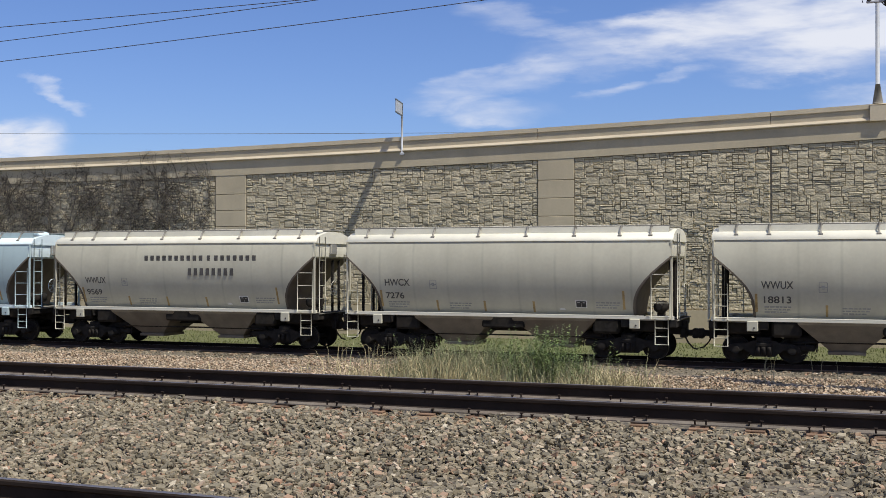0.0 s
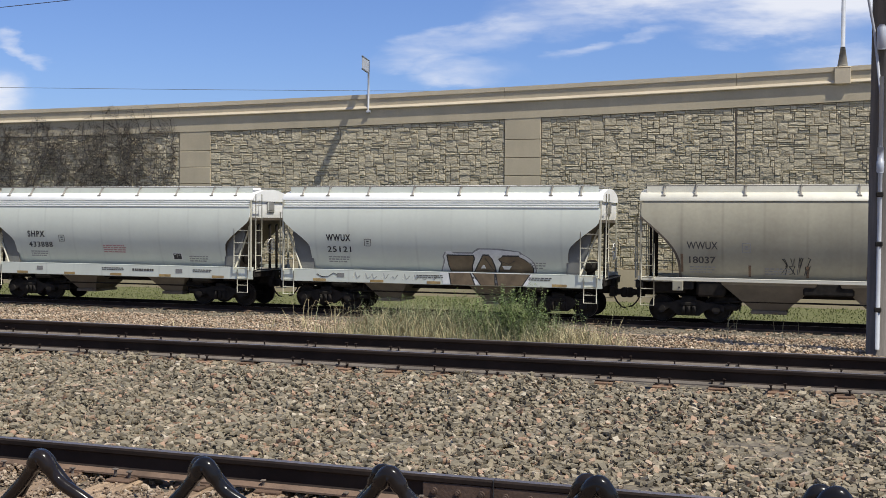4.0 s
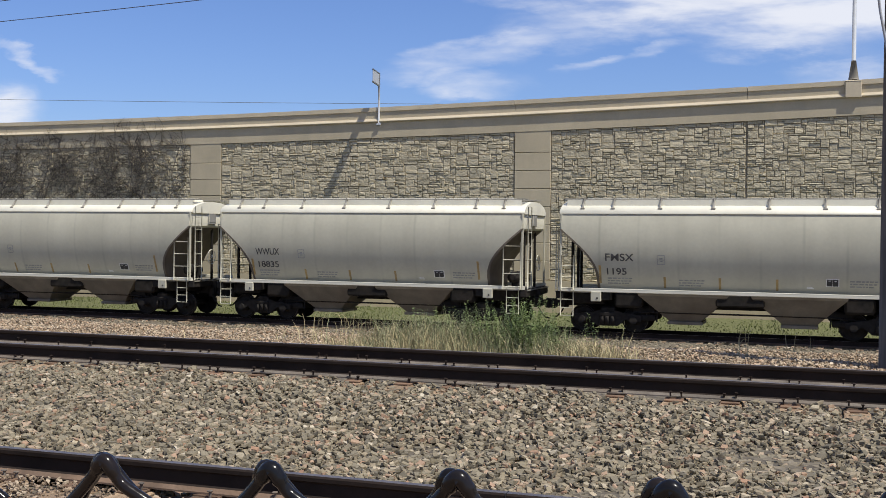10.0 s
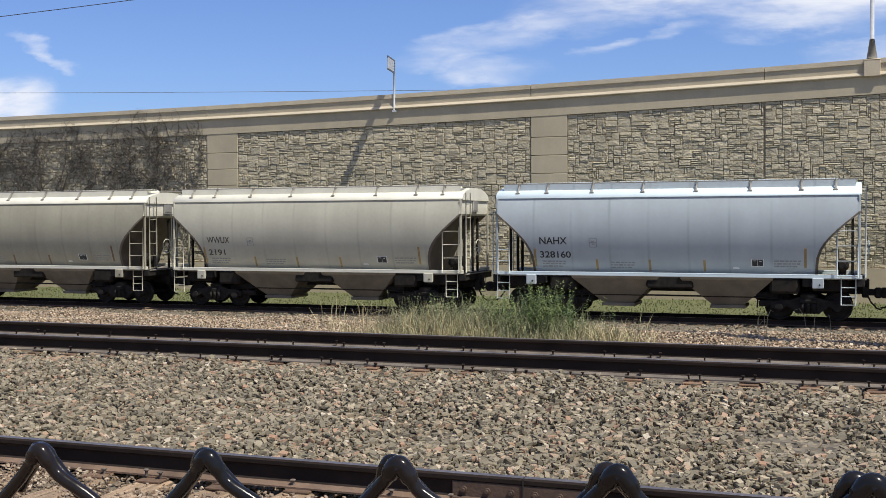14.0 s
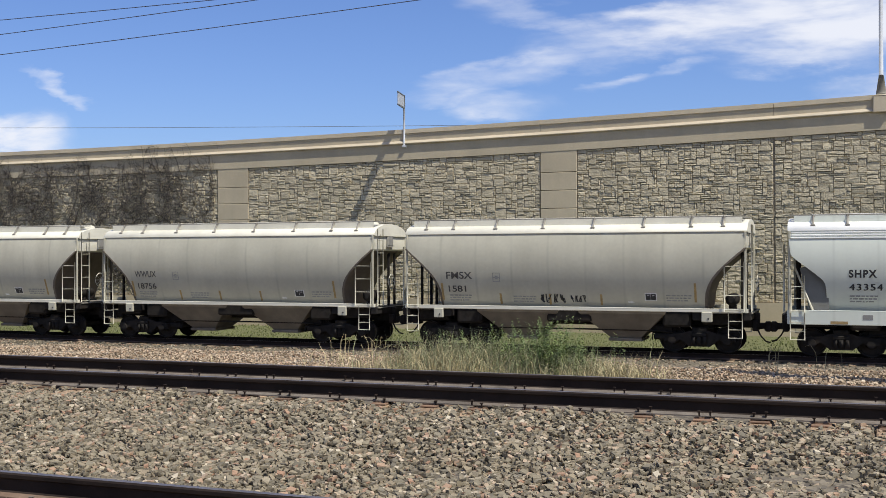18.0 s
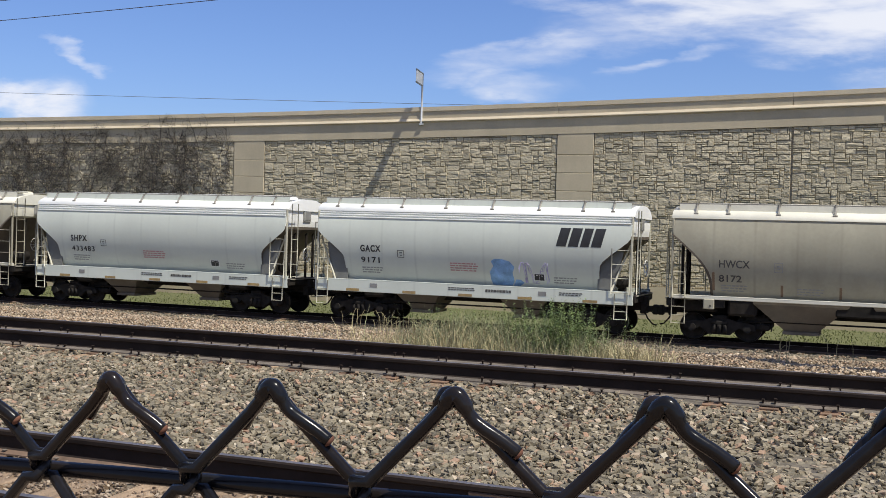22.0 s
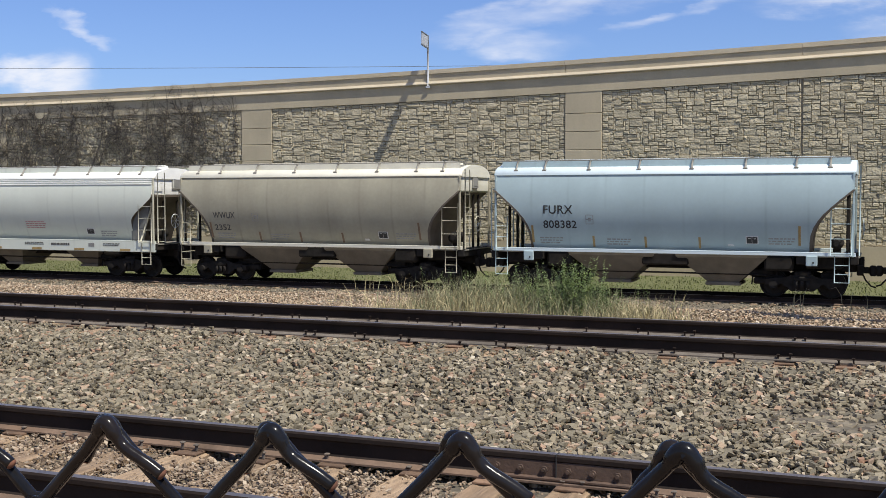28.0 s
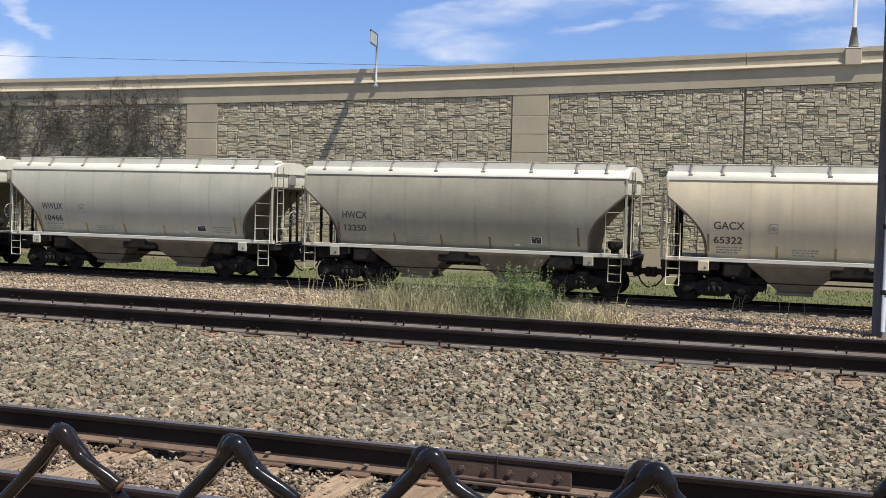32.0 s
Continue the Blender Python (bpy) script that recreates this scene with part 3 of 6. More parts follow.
# ---- crushed rock ----
def stone_shapes(count, seed):
    """Angular convex lumps, about one unit across."""
    rnd = random.Random(seed)
    out = []
    for _ in range(count):
        bm = bmesh.new()
        sx, sy, sz = rnd.uniform(0.42, 0.62), rnd.uniform(0.30, 0.50), rnd.uniform(0.12, 0.27)
        for a in (-1, 1):
            for b in (-1, 1):
                for c in (-1, 1):
                    bm.verts.new((a * sx * rnd.uniform(0.5, 1), b * sy * rnd.uniform(0.55, 1), c * sz * rnd.uniform(0.65, 1)))
        bmesh.ops.convex_hull(bm, input=bm.verts)
        for v in [v for v in bm.verts if not v.link_faces]:
            bm.verts.remove(v)
        bmesh.ops.triangulate(bm, faces=bm.faces)
        bm.verts.index_update()
        out.append((np.array([v.co[:] for v in bm.verts]), np.array([[v.index for v in f.verts] for f in bm.faces])))
        bm.free()
    return out


SHAPES = stone_shapes(18, 3)


def scatter(name, places, sizes, mat, parent, label, seed):
    """Many stones joined in one mesh: numpy arrays of places and sizes."""
    rng = np.random.default_rng(seed)
    kinds = rng.integers(0, len(SHAPES), len(places))
    V, Fc, base = [], [], 0
    for k, (sv, sf) in enumerate(SHAPES):
        sel = np.where(kinds == k)[0]
        if not len(sel):
            continue
        a = rng.uniform(0, 2 * np.pi, len(sel))
        tx, ty = rng.normal(0, 0.30, len(sel)), rng.normal(0, 0.30, len(sel))
        ca, sa = np.cos(a), np.sin(a)
        p = sv[None] * sizes[sel][:, None, None]
        x, y, z = p[..., 0], p[..., 1], p[..., 2]
        x, y = x * ca[:, None] - y * sa[:, None], x * sa[:, None] + y * ca[:, None]
        z, y = z + y * np.sin(tx)[:, None], y * np.cos(tx)[:, None]
        z, x = z + x * np.sin(ty)[:, None], x * np.cos(ty)[:, None]
        q = np.stack([x, y, z], -1) + places[sel][:, None]
        V.append(q.reshape(-1, 3))
        Fc.append((sf[None] + (base + np.arange(len(sel)) * len(sv))[:, None, None]).reshape(-1, 3))
        base += len(sel) * len(sv)
    V, Fc = np.concatenate(V), np.concatenate(Fc)
    me = bpy.data.meshes.new(name)
    me.vertices.add(len(V))
    me.vertices.foreach_set("co", V.ravel())
    me.loops.add(Fc.size)
    me.loops.foreach_set("vertex_index", Fc.ravel().astype(np.int32))
    me.polygons.add(len(Fc))
    me.polygons.foreach_set("loop_start", np.arange(0, Fc.size, 3, dtype=np.int32))
    me.update(calc_edges=True)
    me.shade_flat()
    me.materials.append(mat)
    ob = new(name, me)
    ob.parent = parent
    tagged(ob, label, kind="stuff")
    return ob


def ballast():
    bed = empty("ballast_bed")
    tagged(bed, "bed of grey and tan crushed rock between the tracks", "ballast", kind="structure")
    rng = np.random.default_rng(5)
    gz = np.vectorize(ground_z)

    def area(x0, x1, y0, y1, per_m2, smin, smax, lift=0.0, wedge=True):
        n = int((x1 - x0) * (y1 - y0) * per_m2)
        x, y = rng.uniform(x0, x1, n), rng.uniform(y0, y1, n)
        if wedge:
            keep = (x > -0.97 * y - 0.8) & (x < 0.07 * y + 0.7)
            x, y = x[keep], y[keep]
        s = rng.uniform(smin, smax, len(x)) ** 1.0
        lump = 0.035 * np.sin(x * 2.1 + y) * np.sin(y * 2.7 - x * 0.6)
        z = gz(y) + lift + rng.uniform(-0.015, 0.042, len(x)) + lump
        return np.stack([x, y, z], 1), s

    a = area(-10, 3, 6.46, 8.6, 1400, 0.03, 0.076)
    b = area(-12, 3.5, 8.6, 10.68, 1150, 0.03, 0.074, 0.012)
    b[0][:, 2] += np.clip(b[0][:, 1] - 10.1, 0, 0.5) * 0.06
    near_tie = np.abs((b[0][:, 0] + 14.6 + 0.275) % 0.55 - 0.275) < 0.15
    keep = (b[0][:, 1] < 10.16) | ((b[0][:, 1] < 10.40) & ~(near_tie & (rng.uniform(0, 1, len(b[1])) < 0.55))) | ((b[0][:, 1] < 10.64) & ~near_tie & (rng.uniform(0, 1, len(b[1])) < 0.45))
    b = (b[0][keep], b[1][keep])
    c = area(-12, 3.5, 10.84, 12.2, 260, 0.03, 0.055, -0.035)
    d = area(-17, 4, 12.36, 16.4, 900, 0.024, 0.052, 0.0)
    h = area(-12, 3.5, 10.36, 10.66, 420, 0.018, 0.042, -0.005)
    e = area(-7, 2, 5.02, 6.34, 1250, 0.014, 0.038, 0.008)
    f = area(-6, 2, 3.3, 4.84, 900, 0.014, 0.04, 0.0)
    g = area(-50, 8, 33.6, 36.3, 60, 0.05, 0.09, 0.0, False)
    scatter("crushed_rock", np.concatenate([a[0], b[0], c[0], g[0]]), np.concatenate([a[1], b[1], c[1], g[1]]), BALLAST, bed,
            "angular grey, tan and pinkish crushed stones", 9)
    scatter("tan_gravel", d[0], d[1], PEBBLES, bed, "sunlit tan gravel on the bank behind the rails", 10)
    scatter("dirty_gravel", np.concatenate([e[0], f[0], h[0]]), np.concatenate([e[1], f[1], h[1]]), DIRTY_STONES, bed, "rust-dusted small stones between the ties", 11)
    meshes = []
    for sv, sf in SHAPES:
        me = bpy.data.meshes.new("stone")
        me.from_pydata([tuple(v) for v in sv], [], [tuple(t) for t in sf.tolist()])
        me.materials.append(BALLAST_PIECE)
        meshes.append(me)
    rnd = random.Random(21)
    for _ in range(290):
        x, y = rnd.uniform(-2.9, -0.6), rnd.uniform(6.5, 7.15)
        o = part("stone", meshes[rnd.randrange(len(meshes))], None, bed)
        s = rnd.uniform(0.04, 0.08)
        o.location = (x, y, ground_z(y) + 0.02 + rnd.uniform(0, 0.02))
        o.rotation_euler = (rnd.gauss(0, 0.3), rnd.gauss(0, 0.3), rnd.uniform(0, 6.28))
        o.scale = (s, s, s)


# ---- retaining wall ----
WALL_Y = 46.0


def top_z(x):
    return 6.93 + 0.000358 * max(0.0, x + 44) ** 2 if x < 8 else 7.9 + 0.037 * (x - 8)


def strip(bm, x0, x1, off0, off1, y0, y1, mat=0, step=2.0):
    """A long bar whose top and bottom follow the sloping wall top."""
    n = max(1, int((x1 - x0) / step))
    rows = []
    for i in range(n + 1):
        x = x0 + (x1 - x0) * i / n
        t = top_z(x)
        rows.append([(x, y0, t + off0), (x, y0, t + off1), (x, y1, t + off1), (x, y1, t + off0)])
    vs = grid(bm, rows, mat, closed=True)
    bm.faces.new(vs[0]).material_index = mat
    bm.faces.new(vs[-1][::-1]).material_index = mat


PILASTERS = [(-61.0, -59.4), (-45.0, -43.4), (-28.89, -27.2), (-12.79, -11.18), (3.3, 4.9), (19.4, 21.0)]
FIELDS = [(-59.4, -45.0, 0), (-43.4, -28.89, 200), (-27.2, -12.79, 300), (-11.18, -3.15, 300), (-3.10, 3.3, 300), (4.9, 19.4, 0)]


def stone_field_rects(x0, x1, z0, z1, seed):
    """Random ashlar: a coarse grid cut into courses and jumpers."""
    rnd = random.Random(seed)
    u = 0.081
    nx, nz = int((x1 - x0) / u), int((z1 - z0) / u) + 1
    ux = (x1 - x0) / nx
    taken = [[False] * nx for _ in range(nz)]
    out = []
    for j in range(nz):
        for i in range(nx):
            if taken[j][i]:
                continue
            h = rnd.choice([1, 1, 1, 2, 2, 2, 3, 3, 4])
            w = rnd.choice([3, 3, 4, 5, 6, 7, 8]) if h < 3 else rnd.choice([4, 5, 6, 7])
            k = 0
            while k < w and i + k < nx and not taken[j][i + k]:
                k += 1
            w = k
            hh = 1
            while hh < h and j + hh < nz and not any(taken[j + hh][i:i + w]):
                hh += 1
            for a in range(hh):
                for b in range(w):
                    taken[j + a][i + b] = True
            out.append((x0 + i * ux, z0 + j * u, w * ux, hh * u))
    return out


def stone_verts(w, h, rnd):
    """A split-face block: a joint gap round it and an uneven, cut front in eight facets."""
    g = 0.008
    d = rnd.uniform(0.022, 0.052)
    a, b = w / 2 - g, h / 2 - g
    j = lambda s: rnd.uniform(-s, s)
    back = [(-a, 0, -b), (a, 0, -b), (a, 0, b), (-a, 0, b)]
    c = min(0.02, h * 0.15)
    q = lambda: -max(0.01, d + j(0.014))
    front = [(-a + c * rnd.random(), q(), -b + c * rnd.random()), (a - c * rnd.random(), q(), -b + c * rnd.random()),
             (a - c * rnd.random(), q(), b - c * rnd.random()), (-a + c * rnd.random(), q(), b - c * rnd.random())]
    mid = [(j(a * 0.5) - a * 0.25, -d - rnd.uniform(-0.004, 0.014), j(b * 0.5)), (a * 0.35 + j(a * 0.3), -d - rnd.uniform(-0.004, 0.014), j(b * 0.5))]
    v = back + front + mid
    f = [(0, 1, 5, 4), (1, 2, 6, 5), (2, 3, 7, 6), (3, 0, 4, 7), (4, 5, 9, 8), (5, 6, 9), (6, 7, 8, 9), (7, 4, 8)]
    return v, f


def retaining_wall():
    wall = empty("wall_north", pose(0, WALL_Y, 0))
    tagged(wall, "tan concrete retaining wall with split-face stone panels", "wall", kind="structure")
    x0, x1 = -320.0, 260.0
    bm = bmesh.new()
    n = 145
    rows = []
    for i in range(n + 1):
        x = x0 + (x1 - x0) * i / n
        rows.append([(x, 0.0, -2.4), (x, 0.0, top_z(x) - 0.75), (x, 0.45, top_z(x) - 0.75), (x, 0.45, -2.4)])
    grid(bm, rows, closed=True)
    part("wall_core", bm, MORTAR, wall)
    bm = bmesh.new()
    strip(bm, x0, x1, -1.32, -0.62, -0.09, 0.0)
    part("frieze", bm, CONCRETE, wall)
    bm = bmesh.new()
    n = 145
    rows = []
    for i in range(n + 1):
        x = x0 + (x1 - x0) * i / n
        t = top_z(x)
        rows.append([(x, y, t + z) for y, z in ((0.46, -0.62), (-0.175, -0.62), (-0.195, -0.60), (-0.195, -0.575), (-0.13, -0.472), (0.46, -0.472))])
    vs = grid(bm, rows, closed=True)
    bm.faces.new(vs[0]), bm.faces.new(vs[-1][::-1])
    bmesh.ops.recalc_face_normals(bm, faces=bm.faces)
    part("ledge", bm, CAP, wall, "pale tan projecting ledge")
    for a, c in ((x0, -28.9), (-28.88, -12.79), (-12.77, -3.13), (-3.11, 3.3), (3.32, x1)):
        bm = bmesh.new()
        strip(bm, a, c, -0.47, -0.14, -0.10, 0.42)
        part("parapet_panel", bm, CONCRETE, wall)
        bm = bmesh.new()
        strip(bm, a, c, -0.14, 0.045, -0.148, 0.48)
        part("coping", bm, CAP, wall, "weathered pale coping")
    # smooth plinth along the foot
    bm = bmesh.new()
    box(bm, (x0, -0.10, -2.2), (x1, 0.0, -0.42))
    part("plinth", bm, CONCRETE, wall)
    for a, c in PILASTERS:
        z = top_z((a + c) / 2) - 1.32 + 0.02
        k = 0
        while z > -0.42:
            bm = bmesh.new()
            tall = 0.775 if k else 0.93
            lo = max(-0.42, z - tall)
            box(bm, (a + 0.012, -0.075, lo + 0.012), (c - 0.012, 0.0, z - (0.012 if k else 0.0)), 0.01)
            part("pilaster_block", bm, CONCRETE, wall)
            z -= tall
            k += 1
    # light pole foot and sign stand on the parapet
    for k, (a, c, count) in enumerate(FIELDS):
        rnd = random.Random(100 + k)
        field = empty("stone_panel", pose(0, 0, 0))
        field.parent = wall
        zt = lambda x: top_z(x) - 1.33
        rects = stone_field_rects(a + 0.01, c - 0.01, -0.41, zt((a + c) / 2) + 0.4, 50 + k)
        made = 0
        v_all, f_all = [], []
        rects.sort(key=lambda r: -r[1])
        for x, z, w, h in rects:
            lim = zt(x + w / 2)
            if z > lim - 0.04:
                continue
            h = min(h, lim - z)
            v, f = stone_verts(w, h, rnd)
            if made < count and z > 2.6:
                me = bpy.data.meshes.new("stone_block")
                me.from_pydata(v, [], f)
                me.materials.append(WALLSTONE)
                o = part("stone_block", me, None, field)
                o.location = (x + w / 2, 0, z + h / 2)
                made += 1
            else:
                b = len(v_all)
                v_all += [(p[0] + x + w / 2, p[1], p[2] + z + h / 2) for p in v]
                f_all += [tuple(i + b for i in q) for q in f]
        me = bpy.data.meshes.new("stone_face")
        me.from_pydata(v_all, [], f_all)
        me.materials.append(WALLSTONE_REST)
        tagged(part("stone_face", me, None, field), kind="stuff")
    return wall


def parapet_sign():
    """A small panel square to the wall on a thin post."""
    sign = empty("parapet_sign", pose(-19.1, WALL_Y - 0.16, 6.42, 0, 0, 11))
    tagged(sign, "small grey sign panel on a thin galvanised post at the parapet", "sign")
    bm = bmesh.new()
    tube(bm, [(0, 0, 0), (0, 0, 2.3)], 0.045, 8)
    part("post", bm, GALV, sign)
    bm = bmesh.new()
    box(bm, (-0.02, -1.35, 1.76), (0.02, -0.05, 2.25), 0.008)
    part("panel", bm, GALV, sign)
    bm = bmesh.new()
    box(bm, (-0.03, -1.38, 2.25), (0.03, 0.05, 2.31), 0.008)
    part("frame_bar", bm, DARKGALV, sign)
    bm = bmesh.new()
    box(bm, (-0.03, -1.38, 1.70), (0.03, 0.05, 1.76), 0.008)
    part("frame_bar", bm, DARKGALV, sign)
    bm = bmesh.new()
    box(bm, (-0.10, -0.05, -0.04), (0.10, 0.10, 0.06), 0.008)
    part("bracket", bm, GALV, sign)
    return sign


def street_lamp():
    """Light pole on its pedestal on the wall, with a long arm above."""
    lamp = empty("street_lamp", pose(0.88, WALL_Y - 0.02, top_z(0.88) - 0.02))
    tagged(lamp, "tall galvanised lamp post with a dark base cone on the wall", "street lamp")
    bm = bmesh.new()
    box(bm, (-0.30, -0.23, -0.62), (0.30, 0.5, 0.0), 0.015)
    box(bm, (-0.31, -0.24, 0.0), (0.31, 0.5, 0.05), 0.02)
    part("pedestal", bm, CAP, lamp, "tan concrete pedestal")
    bm = bmesh.new()
    tube(bm, [(0, 0.1, 0.10), (0, 0.1, 0.16), (0, 0.1, 0.85)], [0.20, 0.19, 0.088], 12)
    part("base_cone", bm, BRONZE, lamp, "dark bronze base cone")
    bm = bmesh.new()
    tube(bm, [(0, 0.1, 0.8), (0, 0.1, 9.5)], [0.082, 0.062], 12)
    part("pole", bm, GALV, lamp)
    bm = bmesh.new()
    tube(bm, [(0, 0.1, 9.4), (0, 1.0, 9.9), (0, 2.4, 10.1)], 0.045, 8)
    part("arm", bm, GALV, lamp)
    bm = bmesh.new()
    box(bm, (-0.15, 2.3, 9.98), (0.15, 3.0, 10.14), 0.04)
    part("lamp_head", bm, GALV, lamp)


def creeper():
    """Leafless creeper stems fanning over the left stone panel and the parapet."""
    rnd = random.Random(4)
    thing = empty("creeper", pose(0, WALL_Y, 0))
    tagged(thing, "leafless dark creeper clinging to the stone wall", "creeper")

    twigs = bmesh.new()

    def branch(bm, x, z, ang, length, r, depth):
        n = max(3, int(length / 0.28))
        pts = []
        y = -0.13
        for i in range(n):
            pts.append((x, y + 0.03 - 0.05 * rnd.random() - (0.05 if z > top_z(x) - 0.75 else 0), z))
            x += math.cos(ang) * length / n
            z += math.sin(ang) * length / n
            ang += rnd.uniform(-0.22, 0.22)
            over = 0.42 if -33.2 < x < -30.2 or -37.5 < x < -36.0 else 0.0
            if z > top_z(x) + over - rnd.uniform(0, 1.0) or x > -28.95:
                break
        if len(pts) < 2:
            return
        tube(bm, pts, [r * (1 - 0.6 * i / len(pts)) for i in range(len(pts))], 4, caps=False)
        if depth:
            for _ in range(rnd.randrange(3, 6)):
                q = pts[rnd.randrange(len(pts) // 3, len(pts))]
                branch(twigs, q[0], q[2], ang + rnd.choice((-1, 1)) * rnd.uniform(0.3, 1.1), length * rnd.uniform(0.35, 0.65), r * 0.68, depth - 1)

    for k in range(430):
        bm = bmesh.new() if k < 290 else twigs
        branch(bm, -46.6 + 17.7 * (k * 0.7548777 % 1.0), 5.6 * (k * 0.5698403 % 1.0) - 0.5, math.pi / 2 + rnd.uniform(-1.3, 1.3), rnd.uniform(1.4, 2.6), 0.0125, 2)
        if k < 290 and bm.verts:
            part("stem", bm, VINE, thing)
    tagged(part("twig", twigs, VINE, thing), kind="stuff")


# ---- line pole, wires and cabinet beside the middle track ----
def line_pole():
    pole = empty("utility_pole", pose(0.745, 14.5, -0.05))
    tagged(pole, "dark weathered timber pole with line hardware, conduit and brace", "utility pole")
    bm = bmesh.new()
    tube(bm, [(0, 0, -0.3), (0, 0, 2.4), (0, 0, 6.6)], [0.142, 0.140, 0.125], 16)
    part("shaft", bm, WOODPOLE, pole)
    bm = bmesh.new()
    box(bm, (-0.58, -0.17, 4.785), (0.50, -0.135, 4.815), 0.006)
    arm = part("crossarm", bm, GALV, pole, "thin grey steel bracket arm")
    for x, z in ((-0.55, 4.80), (-0.36, 4.74), (-0.30, 4.86)):
        bm = bmesh.new()
        tube(bm, [(x, -0.155, z), (x, -0.155, z + 0.015), (x, -0.155, z + 0.03), (x, -0.155, z + 0.05), (x, -0.155, z + 0.065), (x, -0.155, z + 0.085), (x, -0.155, z + 0.115)],
             [0.012, 0.030, 0.016, 0.034, 0.018, 0.034, 0.012], 10)
        part("insulator", bm, INK, arm, "dark ribbed insulator")
    for pts in ([(-0.66, -0.15, 4.97), (-0.55, -0.16, 4.955), (-0.40, -0.16, 4.97), (-0.20, -0.15, 4.95)], [(-0.62, -0.15, 4.80), (-0.64, -0.15, 4.86), (-0.55, -0.15, 4.92)],
                [(-0.36, -0.15, 4.74), (-0.42, -0.15, 4.80), (-0.36, -0.15, 4.88), (-0.24, -0.15, 4.92)]):
        bm = bmesh.new()
        tube(bm, pts, 0.008, 5)
        part("jumper", bm, WIRE, pole)
    bm = bmesh.new()
    box(bm, (-0.26, -0.30, 4.81), (-0.08, -0.16, 5.05), 0.02)
    part("switch_box", bm, BLACK, pole, "black line hardware box")
    bm = bmesh.new()
    box(bm, (-0.37, -0.24, 4.74), (-0.24, -0.14, 4.80), 0.012)
    part("clamp", bm, BLACK, pole)
    bm = bmesh.new()
    tube(bm, [(-0.33, -0.20, 4.84), (-0.29, -0.20, 4.92), (-0.29, -0.20, 5.02)], [0.035, 0.045, 0.04], 8)
    part("bushing", bm, GREYBOX, pole, "pale grey bushing")
    bm = bmesh.new()
    tube(bm, [(-0.25, -0.20, 4.80), (-0.19, -0.19, 4.35), (-0.11, -0.165, 3.93), (-0.03, -0.16, 3.2)], 0.017, 8)
    part("brace", bm, GALV, pole, "grey steel brace rod")
    bm = bmesh.new()
    tube(bm, [(-0.02, -0.165, 0.1), (-0.02, -0.165, 3.4)], 0.026, 8)
    part("conduit", bm, GALV, pole)
    bm = bmesh.new()
    tube(bm, [(-0.02, -0.165, 2.24), (-0.02, -0.165, 2.26), (-0.02, -0.165, 2.38), (-0.02, -0.165, 2.385), (-0.02, -0.165, 2.55)], [0.034, 0.044, 0.044, 0.036, 0.036], 10)
    part("coupling", bm, GREYBOX, pole, "white conduit coupling")
    bm = bmesh.new()
    tube(bm, [(-0.03, -0.20, 3.72), (-0.03, -0.20, 3.74), (-0.03, -0.20, 3.98), (-0.03, -0.20, 4.02)], [0.035, 0.055, 0.055, 0.03], 12)
    part("canister", bm, GREYBOX, pole, "pale grey fuse canister")
    for z in (0.55, 1.35, 1.95):
        bm = bmesh.new()
        box(bm, (-0.065, -0.20, z), (0.02, -0.12, z + 0.06), 0.01)
        part("clamp", bm, BLACK, pole)
    cab = empty("signal_cabinet", pose(1.20, 14.6, -0.05))
    tagged(cab, "pale grey steel trackside cabinet with a rounded top beside the pole", "cabinet")
    bm = bmesh.new()
    box(bm, (-0.22, -0.17, 0.0), (0.12, 0.17, 4.4), 0.09)
    part("body", bm, GREYBOX, cab)
    bm = bmesh.new()
    box(bm, (-0.225, -0.175, 2.45), (0.125, 0.175, 2.48), 0.004)
    part("seam", bm, GALV, cab)


def sag_wire(name, label, a, b, drop, r, mat=WIRE):
    bm = bmesh.new()
    a, b = Vector(a), Vector(b)
    n = 24
    tube(bm, [a.lerp(b, i / n) - Vector((0, 0, drop * 4 * (i / n) * (1 - i / n))) for i in range(n + 1)], r, 5)
    tagged(new(name, to_mesh(name, bm, mat)), label, "wire")


# ---- plants ----
def blades(name, spots, mat, parent, seed, hmin, hmax, wide, lean=0.35):
    """Grass blades: each a bent, tapered strip of two quads and a tip."""
    rnd = random.Random(seed)
    v, f = [], []
    for x, y, z, k in spots:
        a = rnd.uniform(0, 2 * math.pi)
        h = rnd.uniform(hmin, hmax) * k
        w = wide * rnd.uniform(0.6, 1.3)
        dx, dy = math.cos(a) * w, math.sin(a) * w
        la = rnd.uniform(0, 2 * math.pi)
        l = h * rnd.uniform(0.05, lean)
        lx, ly = math.cos(la) * l, math.sin(la) * l
        b = len(v)
        v += [(x - dx, y - dy, z), (x + dx, y + dy, z), (x + lx * 0.3 + dx * 0.8, y + ly * 0.3 + dy * 0.8, z + h * 0.55),
              (x + lx * 0.3 - dx * 0.8, y + ly * 0.3 - dy * 0.8, z + h * 0.55), (x + lx, y + ly, z + h * (0.98 - 0.3 * l / max(h, 0.01)))]
        f += [(b, b + 1, b + 2, b + 3), (b + 3, b + 2, b + 4)]
    me = bpy.data.meshes.new(name)
    me.from_pydata(v, [], f)
    me.materials.append(mat)
    o = new(name, me)
    o.parent = parent
    return tagged(o, kind="stuff")


